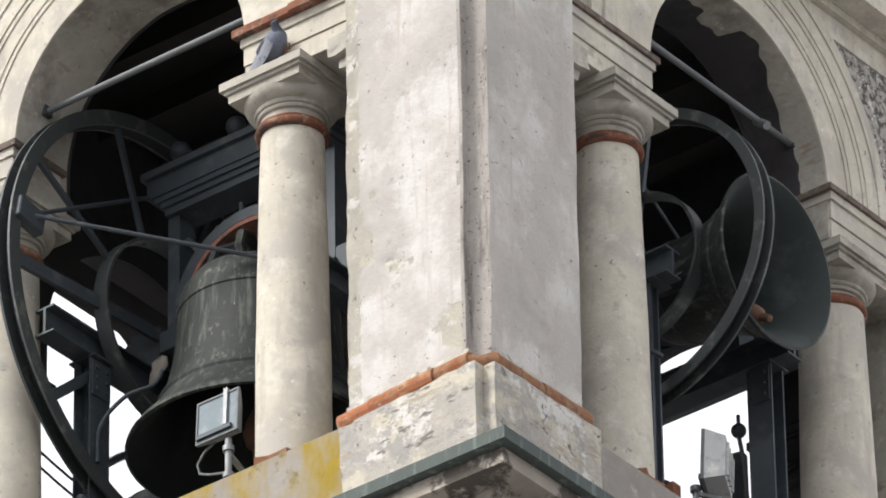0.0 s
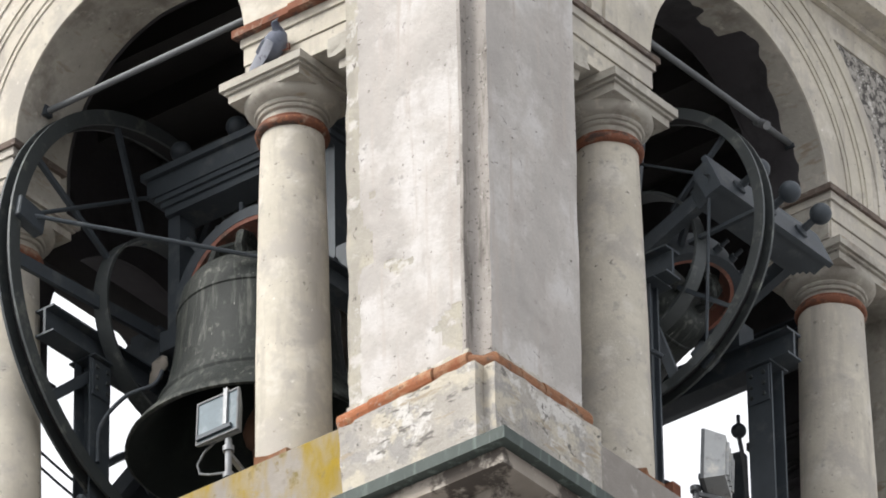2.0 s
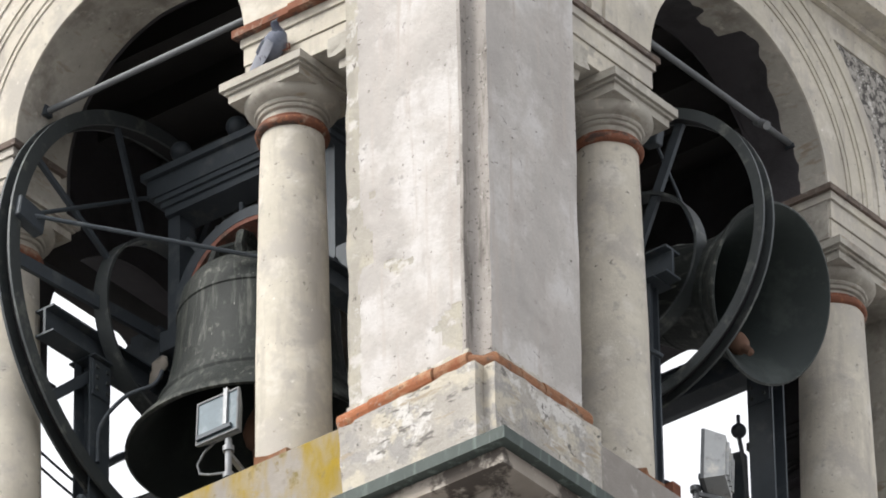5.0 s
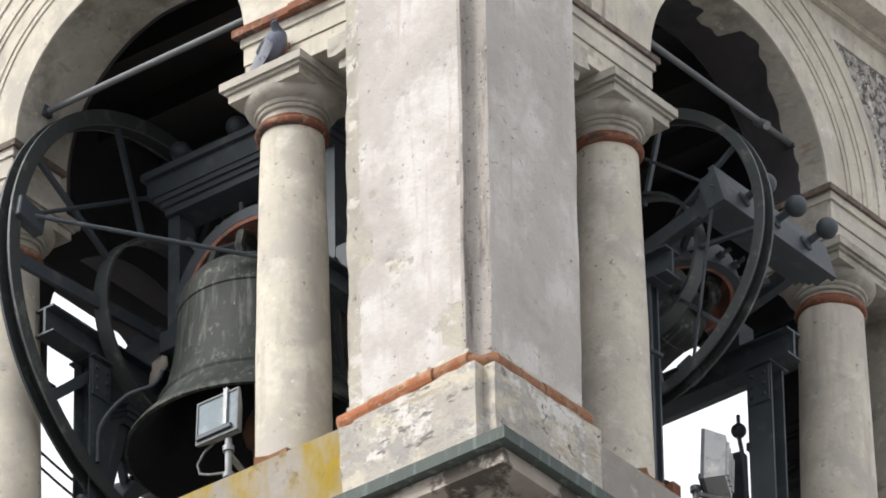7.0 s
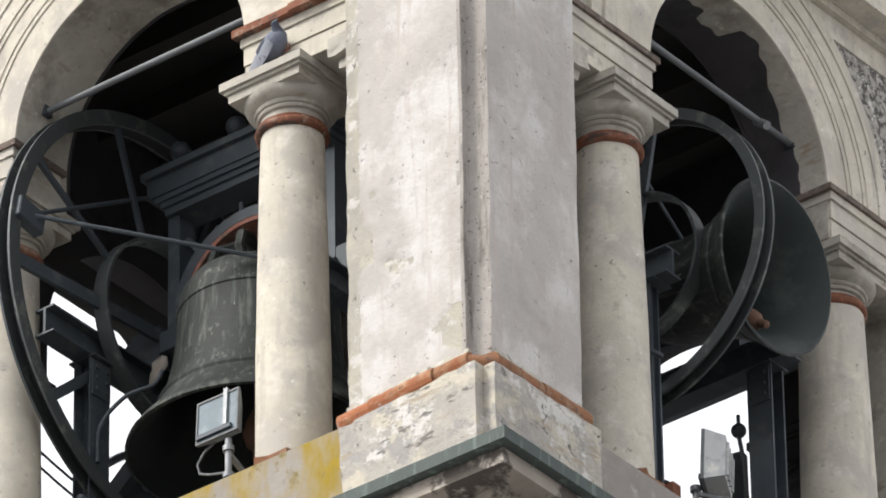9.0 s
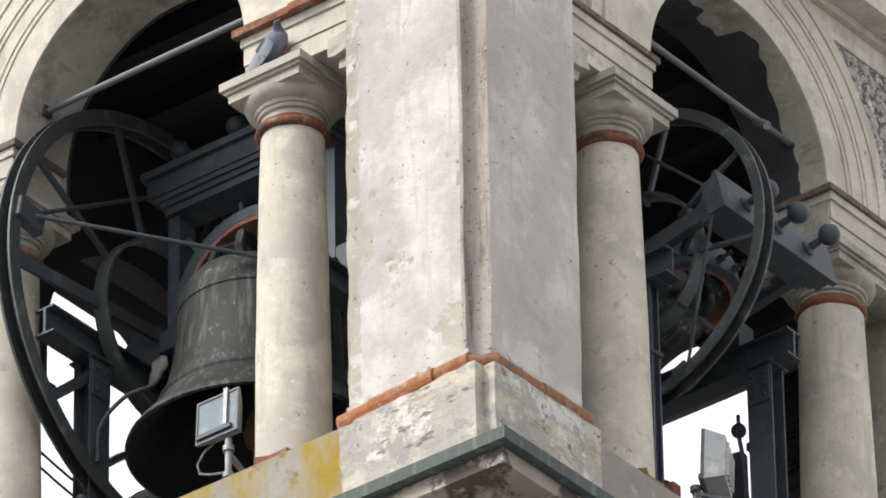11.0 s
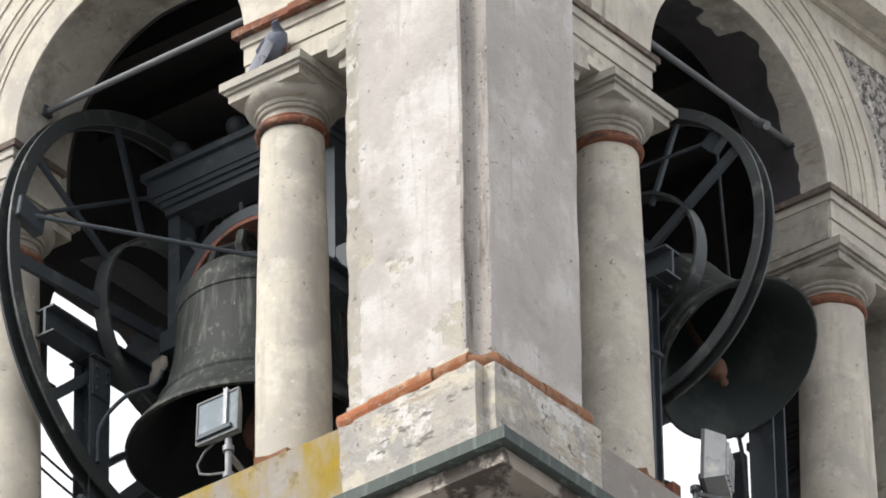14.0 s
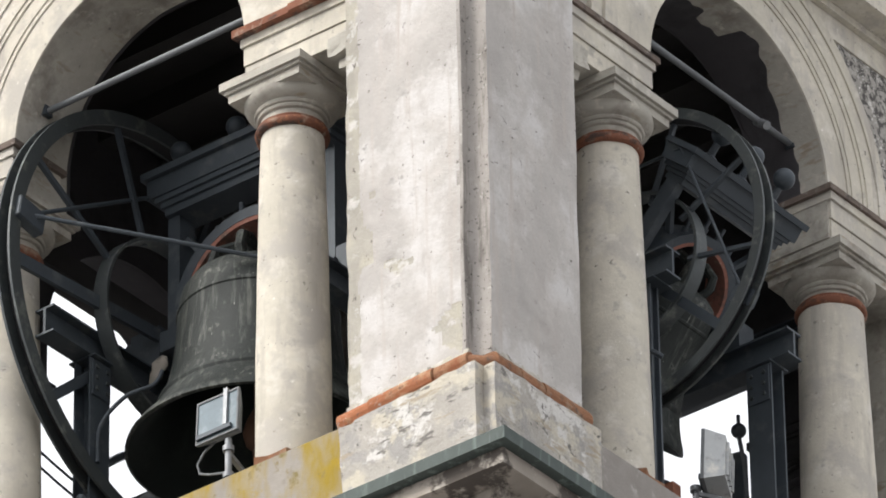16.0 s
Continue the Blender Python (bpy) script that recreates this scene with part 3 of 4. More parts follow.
# ---- bells: each hangs on its axle (local y), swings out to local +x ----
def bell_thing(s, wheel_r, wheel_y, balls, label, full=1.0, flare=0.0, hub=0.50):
    """A bell with crown, headstock, rope wheel and clapper; s scales the bell, the origin is on the axle."""
    b = tagged(new("bell"), label, "bell", group="belfry bells")
    # body
    out = [(0.001, 0.125), (0.13, 0.12), (0.25, 0.10), (0.325, 0.06), (0.362, 0.0), (0.373, -0.06), (0.377, -0.10), (0.384, -0.105), (0.386, -0.12), (0.380, -0.127), (0.388, -0.25), (0.402, -0.38), (0.425, -0.50), (0.452, -0.595), (0.464, -0.60), (0.470, -0.62), (0.464, -0.635), (0.495, -0.695), (0.535, -0.755), (0.562, -0.79), (0.583, -0.825), (0.585, -0.84)]
    inn = [(0.570, -0.845), (0.535, -0.82), (0.50, -0.77), (0.43, -0.66), (0.38, -0.52), (0.355, -0.38), (0.33, -0.15), (0.30, -0.0), (0.17, 0.05), (0.001, 0.055)]
    slim = [(r * (1 - (1 - full) * max(0, min(1, (z + 0.82) / 0.5))), z) for r, z in out + inn]
    slim = [(r + flare * max(0, min(1, (-0.45 - z) / 0.39)) ** 1.5, z) for r, z in slim]
    bm = bmesh.new()
    lathe(bm, [(r * s, z * s) for r, z in slim], 64)
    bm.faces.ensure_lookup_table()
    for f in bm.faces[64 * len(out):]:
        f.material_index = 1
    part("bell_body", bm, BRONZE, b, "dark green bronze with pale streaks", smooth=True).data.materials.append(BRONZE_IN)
    # crown loops
    for i in range(6):
        a = math.pi * i / 3 + 0.3
        bm = bmesh.new()
        c, d = math.cos(a), math.sin(a)
        tube(bm, [(x * c * s, x * d * s, z * s) for x, z in ((0.19, 0.10), (0.22, 0.17), (0.20, 0.24), (0.11, 0.28), (0.03, 0.26))], 0.028 * s, 8)
        part("crown_loop", bm, BRONZE, b, smooth=True)
    # arched yoke, red-lead underside
    for r0, r1, w, mat, nm in ((0.322, 0.346, 0.098, REDLEAD, "yoke_lining"), (0.347, 0.405, 0.10, STEEL, "yoke")):
        bm = bmesh.new()
        rows = []
        for i in range(25):
            a = radians(-12) + radians(204) * i / 24
            rows.append([bm.verts.new((x * s, r * 1.05 * s * math.cos(a), ((0.06 + r * 0.98 * math.sin(a)) * s))) for r, x in ((r0, -w), (r1, -w), (r1, w), (r0, w))])
        for p, q in zip(rows, rows[1:]):
            for j in range(4):
                bm.faces.new((p[j], p[(j + 1) % 4], q[(j + 1) % 4], q[j]))
        bm.faces.new(rows[0])
        bm.faces.new(rows[-1])
        part(nm, bm, mat, b, "red-lead painted lining" if mat is REDLEAD else "", smooth=True)
    for y in (-0.22, -0.075, 0.075, 0.22):
        bm = bmesh.new()
        z0 = 0.06 + 0.39 * math.sqrt(max(0.1, 1 - (y / 0.36) ** 2))
        lathe(bm, [(0.001, z0 * s), (0.026 * s, z0 * s), (0.026 * s, (z0 + 0.05) * s), (0.014 * s, (z0 + 0.05) * s), (0.014 * s, (z0 + 0.11) * s), (0.001, (z0 + 0.115) * s)], 10, (0.03 * s, y * s, 0))
        part("yoke_bolt", bm, STEEL, b, smooth=True)
    # moulded headstock beam
    L = 0.60
    for hx, z0, z1, ly in ((0.085, 0.625, 0.667, L - 0.10), (0.10, 0.667, 0.697, L - 0.085), (0.115, 0.697, 0.727, L - 0.06), (0.125, 0.727, 0.83, L - 0.02), (0.15, 0.83, 0.87, L)):
        bm = bmesh.new()
        box(bm, -hx * s, hx * s, -ly * s, ly * s, z0 * s, z1 * s - 0.001)
        part("headstock_board", bm, STEEL, b, bevel=0.006 * s)
    # legs from the headstock down to the axle
    for sy in (-1, 1):
        bm = bmesh.new()
        y = sy * 0.47
        box(bm, -0.055 * s, 0.055 * s, (y - 0.035) * s, (y + 0.035) * s, -0.06 * s, 0.626 * s)
        bar(bm, (0, (y - sy * 0.05) * s, 0.50 * s), (0, (y - sy * 0.20) * s, 0.30 * s), 0.03 * s, 0.05 * s, (1, 0, 0))
        box(bm, -0.09 * s, 0.09 * s, (y - 0.055) * s, (y + 0.055) * s, -0.13 * s, -0.02 * s)
        part("leg", bm, STEEL, b, bevel=0.008 * s)
        bm = bmesh.new()
        lathe(bm, [(0.001, 0), (0.05 * s, 0), (0.05 * s, 0.16 * s), (0.035 * s, 0.17 * s), (0.035 * s, 0.30 * s), (0.001, 0.30 * s)], 20, (0, y * s if sy > 0 else (y - 0.30) * s, 0), "y")
        part("axle_journal", bm, STEEL, b, smooth=True)
    # finial balls on the headstock
    for y in balls:
        bm = bmesh.new()
        lathe(bm, [(0.001, 0.868 * s), (0.055, 0.868 * s), (0.055, 0.885 * s), (0.026, 0.90 * s), (0.024, 0.985 * s)], 16, (0, y, 0))
        ball(bm, (0, y, 0.97 * s + 0.075), 0.072)
        part("finial_ball", bm, STEEL, b, smooth=True)
    # rope wheel: two flanges and a groove floor, coloured near black for its shade
    k = wheel_r / 1.16
    wheel = new("wheel")
    wheel.parent = b
    for y0, y1, r0, r1, mat in ((-0.06, -0.042, 0.905, 1.0, RIM), (0.042, 0.06, 0.905, 1.0, RIM), (-0.041, 0.041, 0.905, 0.945, GROOVE_SHADE)):
        bm = bmesh.new()
        rings = lathe(bm, [(wheel_r * r1, y0), (wheel_r * r1, y1), (wheel_r * (r0 + 0.03), y1), (wheel_r * (r0 + 0.03), y0), (wheel_r * r1, y0)], 96, (0, wheel_y, 0), "y")
        bmesh.ops.remove_doubles(bm, verts=bm.verts, dist=1e-5)
        part("flange" if mat is RIM else "groove", bm, mat, wheel, smooth=True)
    bm = bmesh.new()
    hr = hub * k
    lathe(bm, [(hr, -0.055), (hr, 0.055), (hr - 0.022, 0.055), (hr - 0.022, -0.055), (hr, -0.055)], 64, (0, wheel_y + 0.05, 0), "y")
    bmesh.ops.remove_doubles(bm, verts=bm.verts, dist=1e-5)
    part("hub_ring", bm, RIM, wheel, smooth=True)
    for beta, r0, w in ((-94, 0.05, 0.07), (-60, 0.48, 0.028), (-20, 0.48, 0.028), (20, 0.48, 0.028), (60, 0.48, 0.028), (94, 0.05, 0.07)):
        a = radians(beta)
        bm = bmesh.new()
        d = Vector((math.sin(a), 0, math.cos(a)))
        o = Vector((0, wheel_y + 0.03, 0))
        bar(bm, o + d * r0 * k, o + d * wheel_r * 0.93, w * k, 0.03, (0, 1, 0))
        part("spoke", bm, STEEL, wheel)
    for beta, to in ((80, (0.0, -0.58 * s, 0.82 * s)), (80, (0.1, 0.5 * s, -0.08 * s)), (-80, (0.0, -0.58 * s, 0.82 * s))):
        a = radians(beta)
        bm = bmesh.new()
        tube(bm, [(math.sin(a) * wheel_r * 0.9, wheel_y + 0.06, math.cos(a) * wheel_r * 0.9), to], 0.0115 * k, 8)
        part("stay_rod", bm, STEEL, wheel, smooth=True)
    for beta in (80, -80):
        a = radians(beta)
        bm = bmesh.new()
        box(bm, -0.09 * k, 0.09 * k, -0.03, 0.05, -0.07 * k, 0.05 * k)
        bmesh.ops.transform(bm, matrix=Matrix.Translation((math.sin(a) * wheel_r * 0.9, wheel_y + 0.05, math.cos(a) * wheel_r * 0.9)) @ Matrix.Rotation(a - math.pi / 2, 4, "Y"), verts=bm.verts)
        part("rim_bracket", bm, STEEL, wheel, bevel=0.006)
    # clapper
    bm = bmesh.new()
    lathe(bm, [(r * s, z * s) for r, z in ((0.001, 0.02), (0.022, 0.0), (0.022, -0.60), (0.06, -0.68), (0.075, -0.74), (0.06, -0.80), (0.03, -0.83), (0.025, -0.90), (0.001, -0.91))], 20)
    clap = part("clapper", bm, CLAPPER, b, "rusty iron clapper", smooth=True)
    return b, clap


EAST_AT, SOUTH_AT = (-1.30, 3.48, 3.125), (-3.48, 2.0, 3.27)
east_bell, east_clap = bell_thing(1.0, 1.105, -0.44, (-0.33, 0.0, 0.33), "dark bronze swinging bell with moulded headstock and rope wheel", 0.88, 0.0, 0.57)
south_bell, south_clap = bell_thing(1.37, 1.58, -0.80, (-0.65, -0.18, 0.29), "large dark bronze bell at rest under a moulded headstock", 1.0, 0.035)
south_bell.matrix_basis = pose(*SOUTH_AT, 0, 0, -90)
west_bell, west_clap = bell_thing(1.15, 0.80, -0.55, (-0.36, 0.0, 0.36), "dark bronze bell swinging in the far opening")
for y0, y1 in ((-0.40, -0.14), (-0.12, 0.12), (0.14, 0.40)):
    bm = bmesh.new()
    box(bm, -0.07 * 1.15, 0.07 * 1.15, y0 * 1.15, y1 * 1.15, 0.44 * 1.15, 0.624 * 1.15)
    part("headstock_packing", bm, TIMBER, west_bell, "dark timber packing", bevel=0.006)


# ---- bell frame of rolled steel ----
def i_beam(bm, p, q, w, h, up=(0, 0, 1)):
    """A rolled I section from p to q, w wide, h high along up."""
    p, q, up = Vector(p), Vector(q), Vector(up)
    t = (q - p).normalized()
    side = t.cross(up).normalized()
    sec = [(-w, -h), (w, -h), (w, -h + 0.03), (0.02, -h + 0.03), (0.02, h - 0.03), (w, h - 0.03), (w, h), (-w, h), (-w, h - 0.03), (-0.02, h - 0.03), (-0.02, -h + 0.03), (-w, -h + 0.03)]
    a = [bm.verts.new(p + x / 2 * side + y / 2 * up) if abs(x) == w else bm.verts.new(p + x * side / 2 + y / 2 * up) for x, y in sec]
    b = [bm.verts.new(v.co + (q - p)) for v in a]
    bm.faces.new(a)
    bm.faces.new(b)
    for i in range(len(a)):
        bm.faces.new((a[i], a[(i + 1) % len(a)], b[(i + 1) % len(b)], b[i]))


def frame_under(axle, ends, along, z_top, axle_z, label):
    """Two beams that carry a bell's bearings, on posts. Each end: place along the axle, outer and inner depth, post depth, post width."""
    f = tagged(new("steelwork"), label, "steelwork", group="steelwork under bells")
    lie = (1, 0, 0) if along == "y" else (0, 1, 0)
    for e, out, inner, post_at, pw in ends:
        def at(d, z):
            return (-e, d, z) if along == "y" else (-d, e, z)
        bm = bmesh.new()
        i_beam(bm, at(out, z_top - 0.10), at(inner, z_top - 0.10), 0.15, 0.20)
        part("beam", bm, STEEL, f)
        for d, w in ((post_at, pw), (inner - 0.1, 0.16)):
            bm = bmesh.new()
            i_beam(bm, at(d, 0.12), at(d, z_top - 0.215), w, min(0.14, w), lie)
            part("post", bm, STEEL, f)
            bm = bmesh.new()
            c = at(d, 0)
            box(bm, c[0] - 0.11, c[0] + 0.11, c[1] - 0.10, c[1] + 0.10, z_top - 0.214, z_top - 0.201)
            part("cap_plate", bm, STEEL, f)
        if pw > 0.17:
            bm = bmesh.new()
            c = at(post_at, z_top - 0.36)
            if along == "x":
                box(bm, c[0] - 0.085, c[0] + 0.085, c[1] - 0.083, c[1] - 0.071, c[2] - 0.13, c[2] + 0.13)
            else:
                box(bm, c[0] + 0.071, c[0] + 0.083, c[1] - 0.085, c[1] + 0.085, c[2] - 0.13, c[2] + 0.13)
            part("splice_plate", bm, STEEL, f, bevel=0.003)
            for a in (-0.05, 0.05):
                for z in (-0.08, 0.0, 0.08):
                    bm = bmesh.new()
                    if along == "x":
                        lathe(bm, [(0.001, -0.10), (0.014, -0.10), (0.014, -0.082), (0.001, -0.082)], 6, (c[0] + a, c[1], c[2] + z), "y")
                    else:
                        box(bm, c[0] + 0.082, c[0] + 0.098, c[1] + a - 0.012, c[1] + a + 0.012, c[2] + z - 0.012, c[2] + z + 0.012)
                    part("bolt_head", bm, RIM, f)
        if along == "y" and e > 3:
            bm = bmesh.new()
            bar(bm, at(post_at - 0.02, z_top - 0.30), at(post_at - 0.40, z_top - 0.64), 0.07, 0.05, lie)
            part("brace", bm, STEEL, f)
        bm = bmesh.new()
        c = at(axle, z_top)
        box(bm, c[0] - 0.12, c[0] + 0.12, c[1] - 0.08, c[1] + 0.08, z_top + 0.001, axle_z + 0.07)
        part("bearing", bm, STEEL, f, bevel=0.03)
        for k in (-1, 1):
            bm = bmesh.new()
            c2 = at(axle + k * 0.085, 0)
            zt = axle_z + 0.06
            lathe(bm, [(0.001, zt), (0.022, zt), (0.022, zt + 0.04), (0.010, zt + 0.04), (0.010, zt + 0.07), (0.001, zt + 0.07)], 8, (c2[0], c2[1], 0))
            part("bolt", bm, STEEL, f)
    return f


frame_under(1.294, ((2.86, 0.82, 2.6, 1.02, 0.09), (4.12, 0.80, 2.6, 1.04, 0.19)), "x", 2.99, 3.115, "dark blue-grey steel beams and posts under the swinging bell")
frame_under(2.0, ((4.36, 0.93, 3.2, 1.40, 0.19), (2.66, 1.6, 3.2, 2.55, 0.16)), "y", 3.04, 3.27, "dark blue-grey steel beams and posts under the resting bell")
frame_under(1.30, ((2.75, 0.9, 2.4, 1.1, 0.16), (4.21, 0.9, 2.4, 1.1, 0.16)), "x", 2.47, 2.85, "dark steel beams and posts of the far bell").matrix_basis = TURN[2]

bm = bmesh.new()
i_beam(bm, (-5.7, 5.72, 4.12), (-1.26, 5.72, 4.12), 0.2, 0.26)
cross = tagged(new("cross_beam"), "dark steel cross beam before the far arch", "beam")
part("beam", bm, STEEL, cross)
for x in (-5.55, -1.45):
    bm = bmesh.new()
    i_beam(bm, (x, 5.72, 0.12), (x, 5.72, 3.988), 0.18, 0.18, (1, 0, 0))
    part("post", bm, STEEL, cross)
bm = bmesh.new()
box(bm, -5.75, -5.55, 1.0, 6.2, 4.56, 4.74)
tagged(mesh("timber_beam", bm, TIMBER, bevel=0.012), "dark brown timber beam along the far wall", "beam")

# striking hammers with ball weights before the far arch
def hammer(at, lean):
    h = tagged(new("bell_hammer"), "dark iron bell hammer with a ball weight on an upright arm", "hammer", group="bell hammers")
    bm = bmesh.new()
    ball(bm, (0, 0, 0), 0.052)
    part("ball_weight", bm, STEEL, h, smooth=True)
    bm = bmesh.new()
    tube(bm, [(0, 0, 0.05), (0, 0, 0.12)], 0.014, 8)
    part("tip", bm, STEEL, h)
    bm = bmesh.new()
    tube(bm, [(0, 0, -0.05), (0.03, 0, -0.25), (0.02, 0.05, -0.5)], 0.016, 8)
    part("arm", bm, IRON, h, smooth=True)
    bm = bmesh.new()
    bar(bm, (-0.06, 0.08, -0.5), (-0.06, 0.08, -0.13), 0.12, 0.08, (0, 1, 0))
    part("housing", bm, STEEL, h, bevel=0.02)
    bm = bmesh.new()
    bar(bm, (-0.06, 0.08, 0.12 - at[2]), (-0.06, 0.08, -0.501), 0.08, 0.08, (0, 1, 0))
    part("stand", bm, STEEL, h)
    h.matrix_basis = pose(*at, 0, 0, lean)


hammer((-2.28, 5.55, 3.50), 10)
hammer((-2.98, 5.55, 3.55), -20)


# ---- floodlights on the parapets ----
def floodlight(m, label, head_at=(-0.06, -0.02, 0.50), depth=0.10, taper=0.62, size=1.0, shell=GALV):
    f = tagged(new("floodlight"), label, "floodlight", group="floodlights")
    bm = bmesh.new()
    tube(bm, [(0, 0, 0), (0, 0, head_at[2] - 0.17 * size)], 0.022, 12)
    part("pole", bm, GALV, f, smooth=True)
    bm = bmesh.new()
    box(bm, -0.07, 0.07, -0.06, 0.06, 0.0, 0.012)
    part("foot_plate", bm, GALV, f)
    for z in (0.05, 0.24):
        bm = bmesh.new()
        lathe(bm, [(0.024, z), (0.036, z), (0.036, z + 0.035), (0.024, z + 0.035)], 14)
        part("clamp", bm, GALV, f, smooth=True)
    bm = bmesh.new()
    bar(bm, (0, 0.02, 0.22), (-0.02, 0.30, 0.12), 0.03, 0.03, (0, 0, 1))
    part("stay", bm, GALV, f)
    head = new("lamp_head")
    head.parent = f
    head.matrix_basis = pose(*head_at, -3, 0, 0) @ Matrix.Diagonal((size, size, size, 1))
    bm = bmesh.new()
    v = box(bm, -0.165, 0.165, 0.0, depth, -0.155, 0.155)
    for q in v:
        if q.co.y > 0.05:
            q.co.x *= taper
            q.co.z *= taper
    part("casing", bm, shell, head, bevel=0.012)
    bm = bmesh.new()
    for x0, x1, z0, z1 in ((-0.165, 0.165, 0.143, 0.155), (-0.165, 0.165, -0.155, -0.143), (-0.165, -0.155, -0.142, 0.142), (0.155, 0.165, -0.142, 0.142)):
        box(bm, x0, x1, -0.018, 0.002, z0, z1)
    part("front_frame", bm, IRON, head)
    bm = bmesh.new()
    box(bm, -0.1545, 0.1545, -0.010, -0.004, -0.1425, 0.1425)
    part("front_glass", bm, LAMPGLASS, head, "dusty grey-blue front glass")
    bm = bmesh.new()
    box(bm, -0.15, 0.12, -0.035, -0.012, -0.128, -0.098)
    part("clip", bm, STEEL, head, "dark hinge strip")
    bm = bmesh.new()
    box(bm, 0.055, 0.085, -0.03, -0.011, -0.09, 0.175)
    part("bracket", bm, GALV, head)
    bm = bmesh.new()
    tube(bm, [(-0.12, 0.03, 0.38), (-0.22, 0.03, 0.33), (-0.27, 0.03, 0.26), (-0.25, 0.03, 0.19), (-0.17, 0.03, 0.155), (-0.06, 0.02, 0.12), (0, 0.0, 0.10)], 0.008, 8)
    part("cable", bm, IRON, f, smooth=True)
    f.matrix_basis = m
    return f


floodlight(pose(-2.64, 0.68, 0.93), "square grey floodlight with dusty glass on a parapet pole")
silver = floodlight(pose(-0.72, 2.88, 0.93, 0, 0, -62), "square silver floodlight with a deep ribbed casing on a parapet pole", (-0.03, 0.08, 0.415), 0.11, 0.8, 1.15, SILVER)
for x in (-0.09, -0.03, 0.03, 0.09):
    bm = bmesh.new()
    box(bm, x - 0.008, x + 0.008, 0.108, 0.125, -0.10, 0.10)
    part("cooling_rib", bm, SILVER, [q for q in silver.children if q.name.startswith("lamp_head")][0], bevel=0.003)
bm = bmesh.new()
box(bm, -0.82, -0.74, 2.67, 2.75, 0.932, 1.16)
tagged(mesh("junction_box", bm, COLLAR, bevel=0.012), "rusty red-brown junction box on the parapet", "junction box")

# a torn rag caught between the beam and the bell
bm = bmesh.new()
lathe(bm, [(0.001, 0.11), (0.03, 0.10), (0.045, 0.06), (0.036, 0.02), (0.05, -0.03), (0.03, -0.08), (0.012, -0.12), (0.001, -0.13)], 14)
for v in bm.verts:
    v.co += Vector(noise.noise_vector(v.co * 16)) * 0.03
    v.co.y *= 0.6
bmesh.ops.transform(bm, matrix=pose(-4.235, 1.90, 2.97, 0, 18, 20), verts=bm.verts)
tagged(mesh("rag", bm, UNDER, smooth=True), "pale torn rag caught on the steel beam", "rag")

# conduits among the frame
def conduit(points, r, label):
    bm = bmesh.new()
    pts = [Vector(p) for p in points]
    fine = []
    for i in range(len(pts) - 1):
        p0, p1, p2, p3 = pts[max(i - 1, 0)], pts[i], pts[i + 1], pts[min(i + 2, len(pts) - 1)]
        for k in range(6):
            t = k / 6
            fine.append(0.5 * (2 * p1 + (p2 - p0) * t + (2 * p0 - 5 * p1 + 4 * p2 - p3) * t * t + (3 * p1 - p0 - 3 * p2 + p3) * t ** 3))
    tube(bm, fine + [pts[-1]], r, 8)
    tagged(mesh("conduit", bm, STEEL, smooth=True), label, "conduit", group="conduits")


conduit([(-4.27, 1.36, 2.05), (-4.26, 1.37, 2.32), (-4.10, 1.42, 2.5), (-3.95, 1.52, 2.58), (-3.9, 1.55, 2.68)], 0.014, "dark grey bent cable conduit beside the frame post")
conduit([(-4.36, 1.15, 0.93), (-4.40, 1.1, 1.3), (-4.33, 1.2, 1.62), (-4.30, 1.25, 1.75)], 0.035, "dark bent pipe rising from the parapet")
conduit([(-1.0, 2.80, 2.25), (-0.93, 2.76, 2.22), (-0.88, 2.80, 2.18)], 0.018, "short dark cable hook on the frame post")

conduit([(-6.10, 3.25, 3.62), (-6.12, 3.55, 3.78), (-6.16, 3.85, 4.02), (-6.2, 4.15, 4.16), (-6.2, 4.5, 4.2)], 0.03, "dark bent pipe across the far opening")
for z in (3.62, 3.50):
    conduit([(-6.25, 1.62, z + 0.62), (-6.25, 3.0, z + 0.12), (-6.25, 4.6, z - 0.1), (-6.25, 5.3, z - 0.08)], 0.009, "thin dark cable slung across the far opening")

# ---- the pigeon: forward is local +x, left is +y ----
pigeon = tagged(new("pigeon"), "grey feral pigeon, perched on the capital, then flying off", "pigeon")
bm = bmesh.new()
prof = [(0.001, -0.115), (0.030, -0.10), (0.055, -0.06), (0.072, -0.01), (0.076, 0.035), (0.068, 0.07), (0.050, 0.10), (0.034, 0.122), (0.001, 0.135)]
lathe(bm, prof, 20)
bmesh.ops.transform(bm, matrix=Matrix.Rotation(math.pi / 2, 4, "Y"), verts=bm.verts)
part("body", bm, FEATHER, pigeon, smooth=True)
bm = bmesh.new()
lathe(bm, [(0.001, -0.02), (0.048, -0.015), (0.037, 0.02), (0.027, 0.045), (0.027, 0.062), (0.022, 0.082), (0.001, 0.092)], 16)
bmesh.ops.transform(bm, matrix=Matrix.Translation((0.095, 0, 0.01)) @ Matrix.Rotation(radians(38), 4, "Y"), verts=bm.verts)
neck = part("head", bm, NECK, pigeon, "dark iridescent neck and head", smooth=True)
bm = bmesh.new()
lathe(bm, [(0.007, 0), (0.005, 0.012), (0.001, 0.024)], 8)
bmesh.ops.transform(bm, matrix=Matrix.Translation((0.158, 0, 0.066)) @ Matrix.Rotation(radians(100), 4, "Y"), verts=bm.verts)
part("beak", bm, IRON, neck, smooth=True)
bm = bmesh.new()
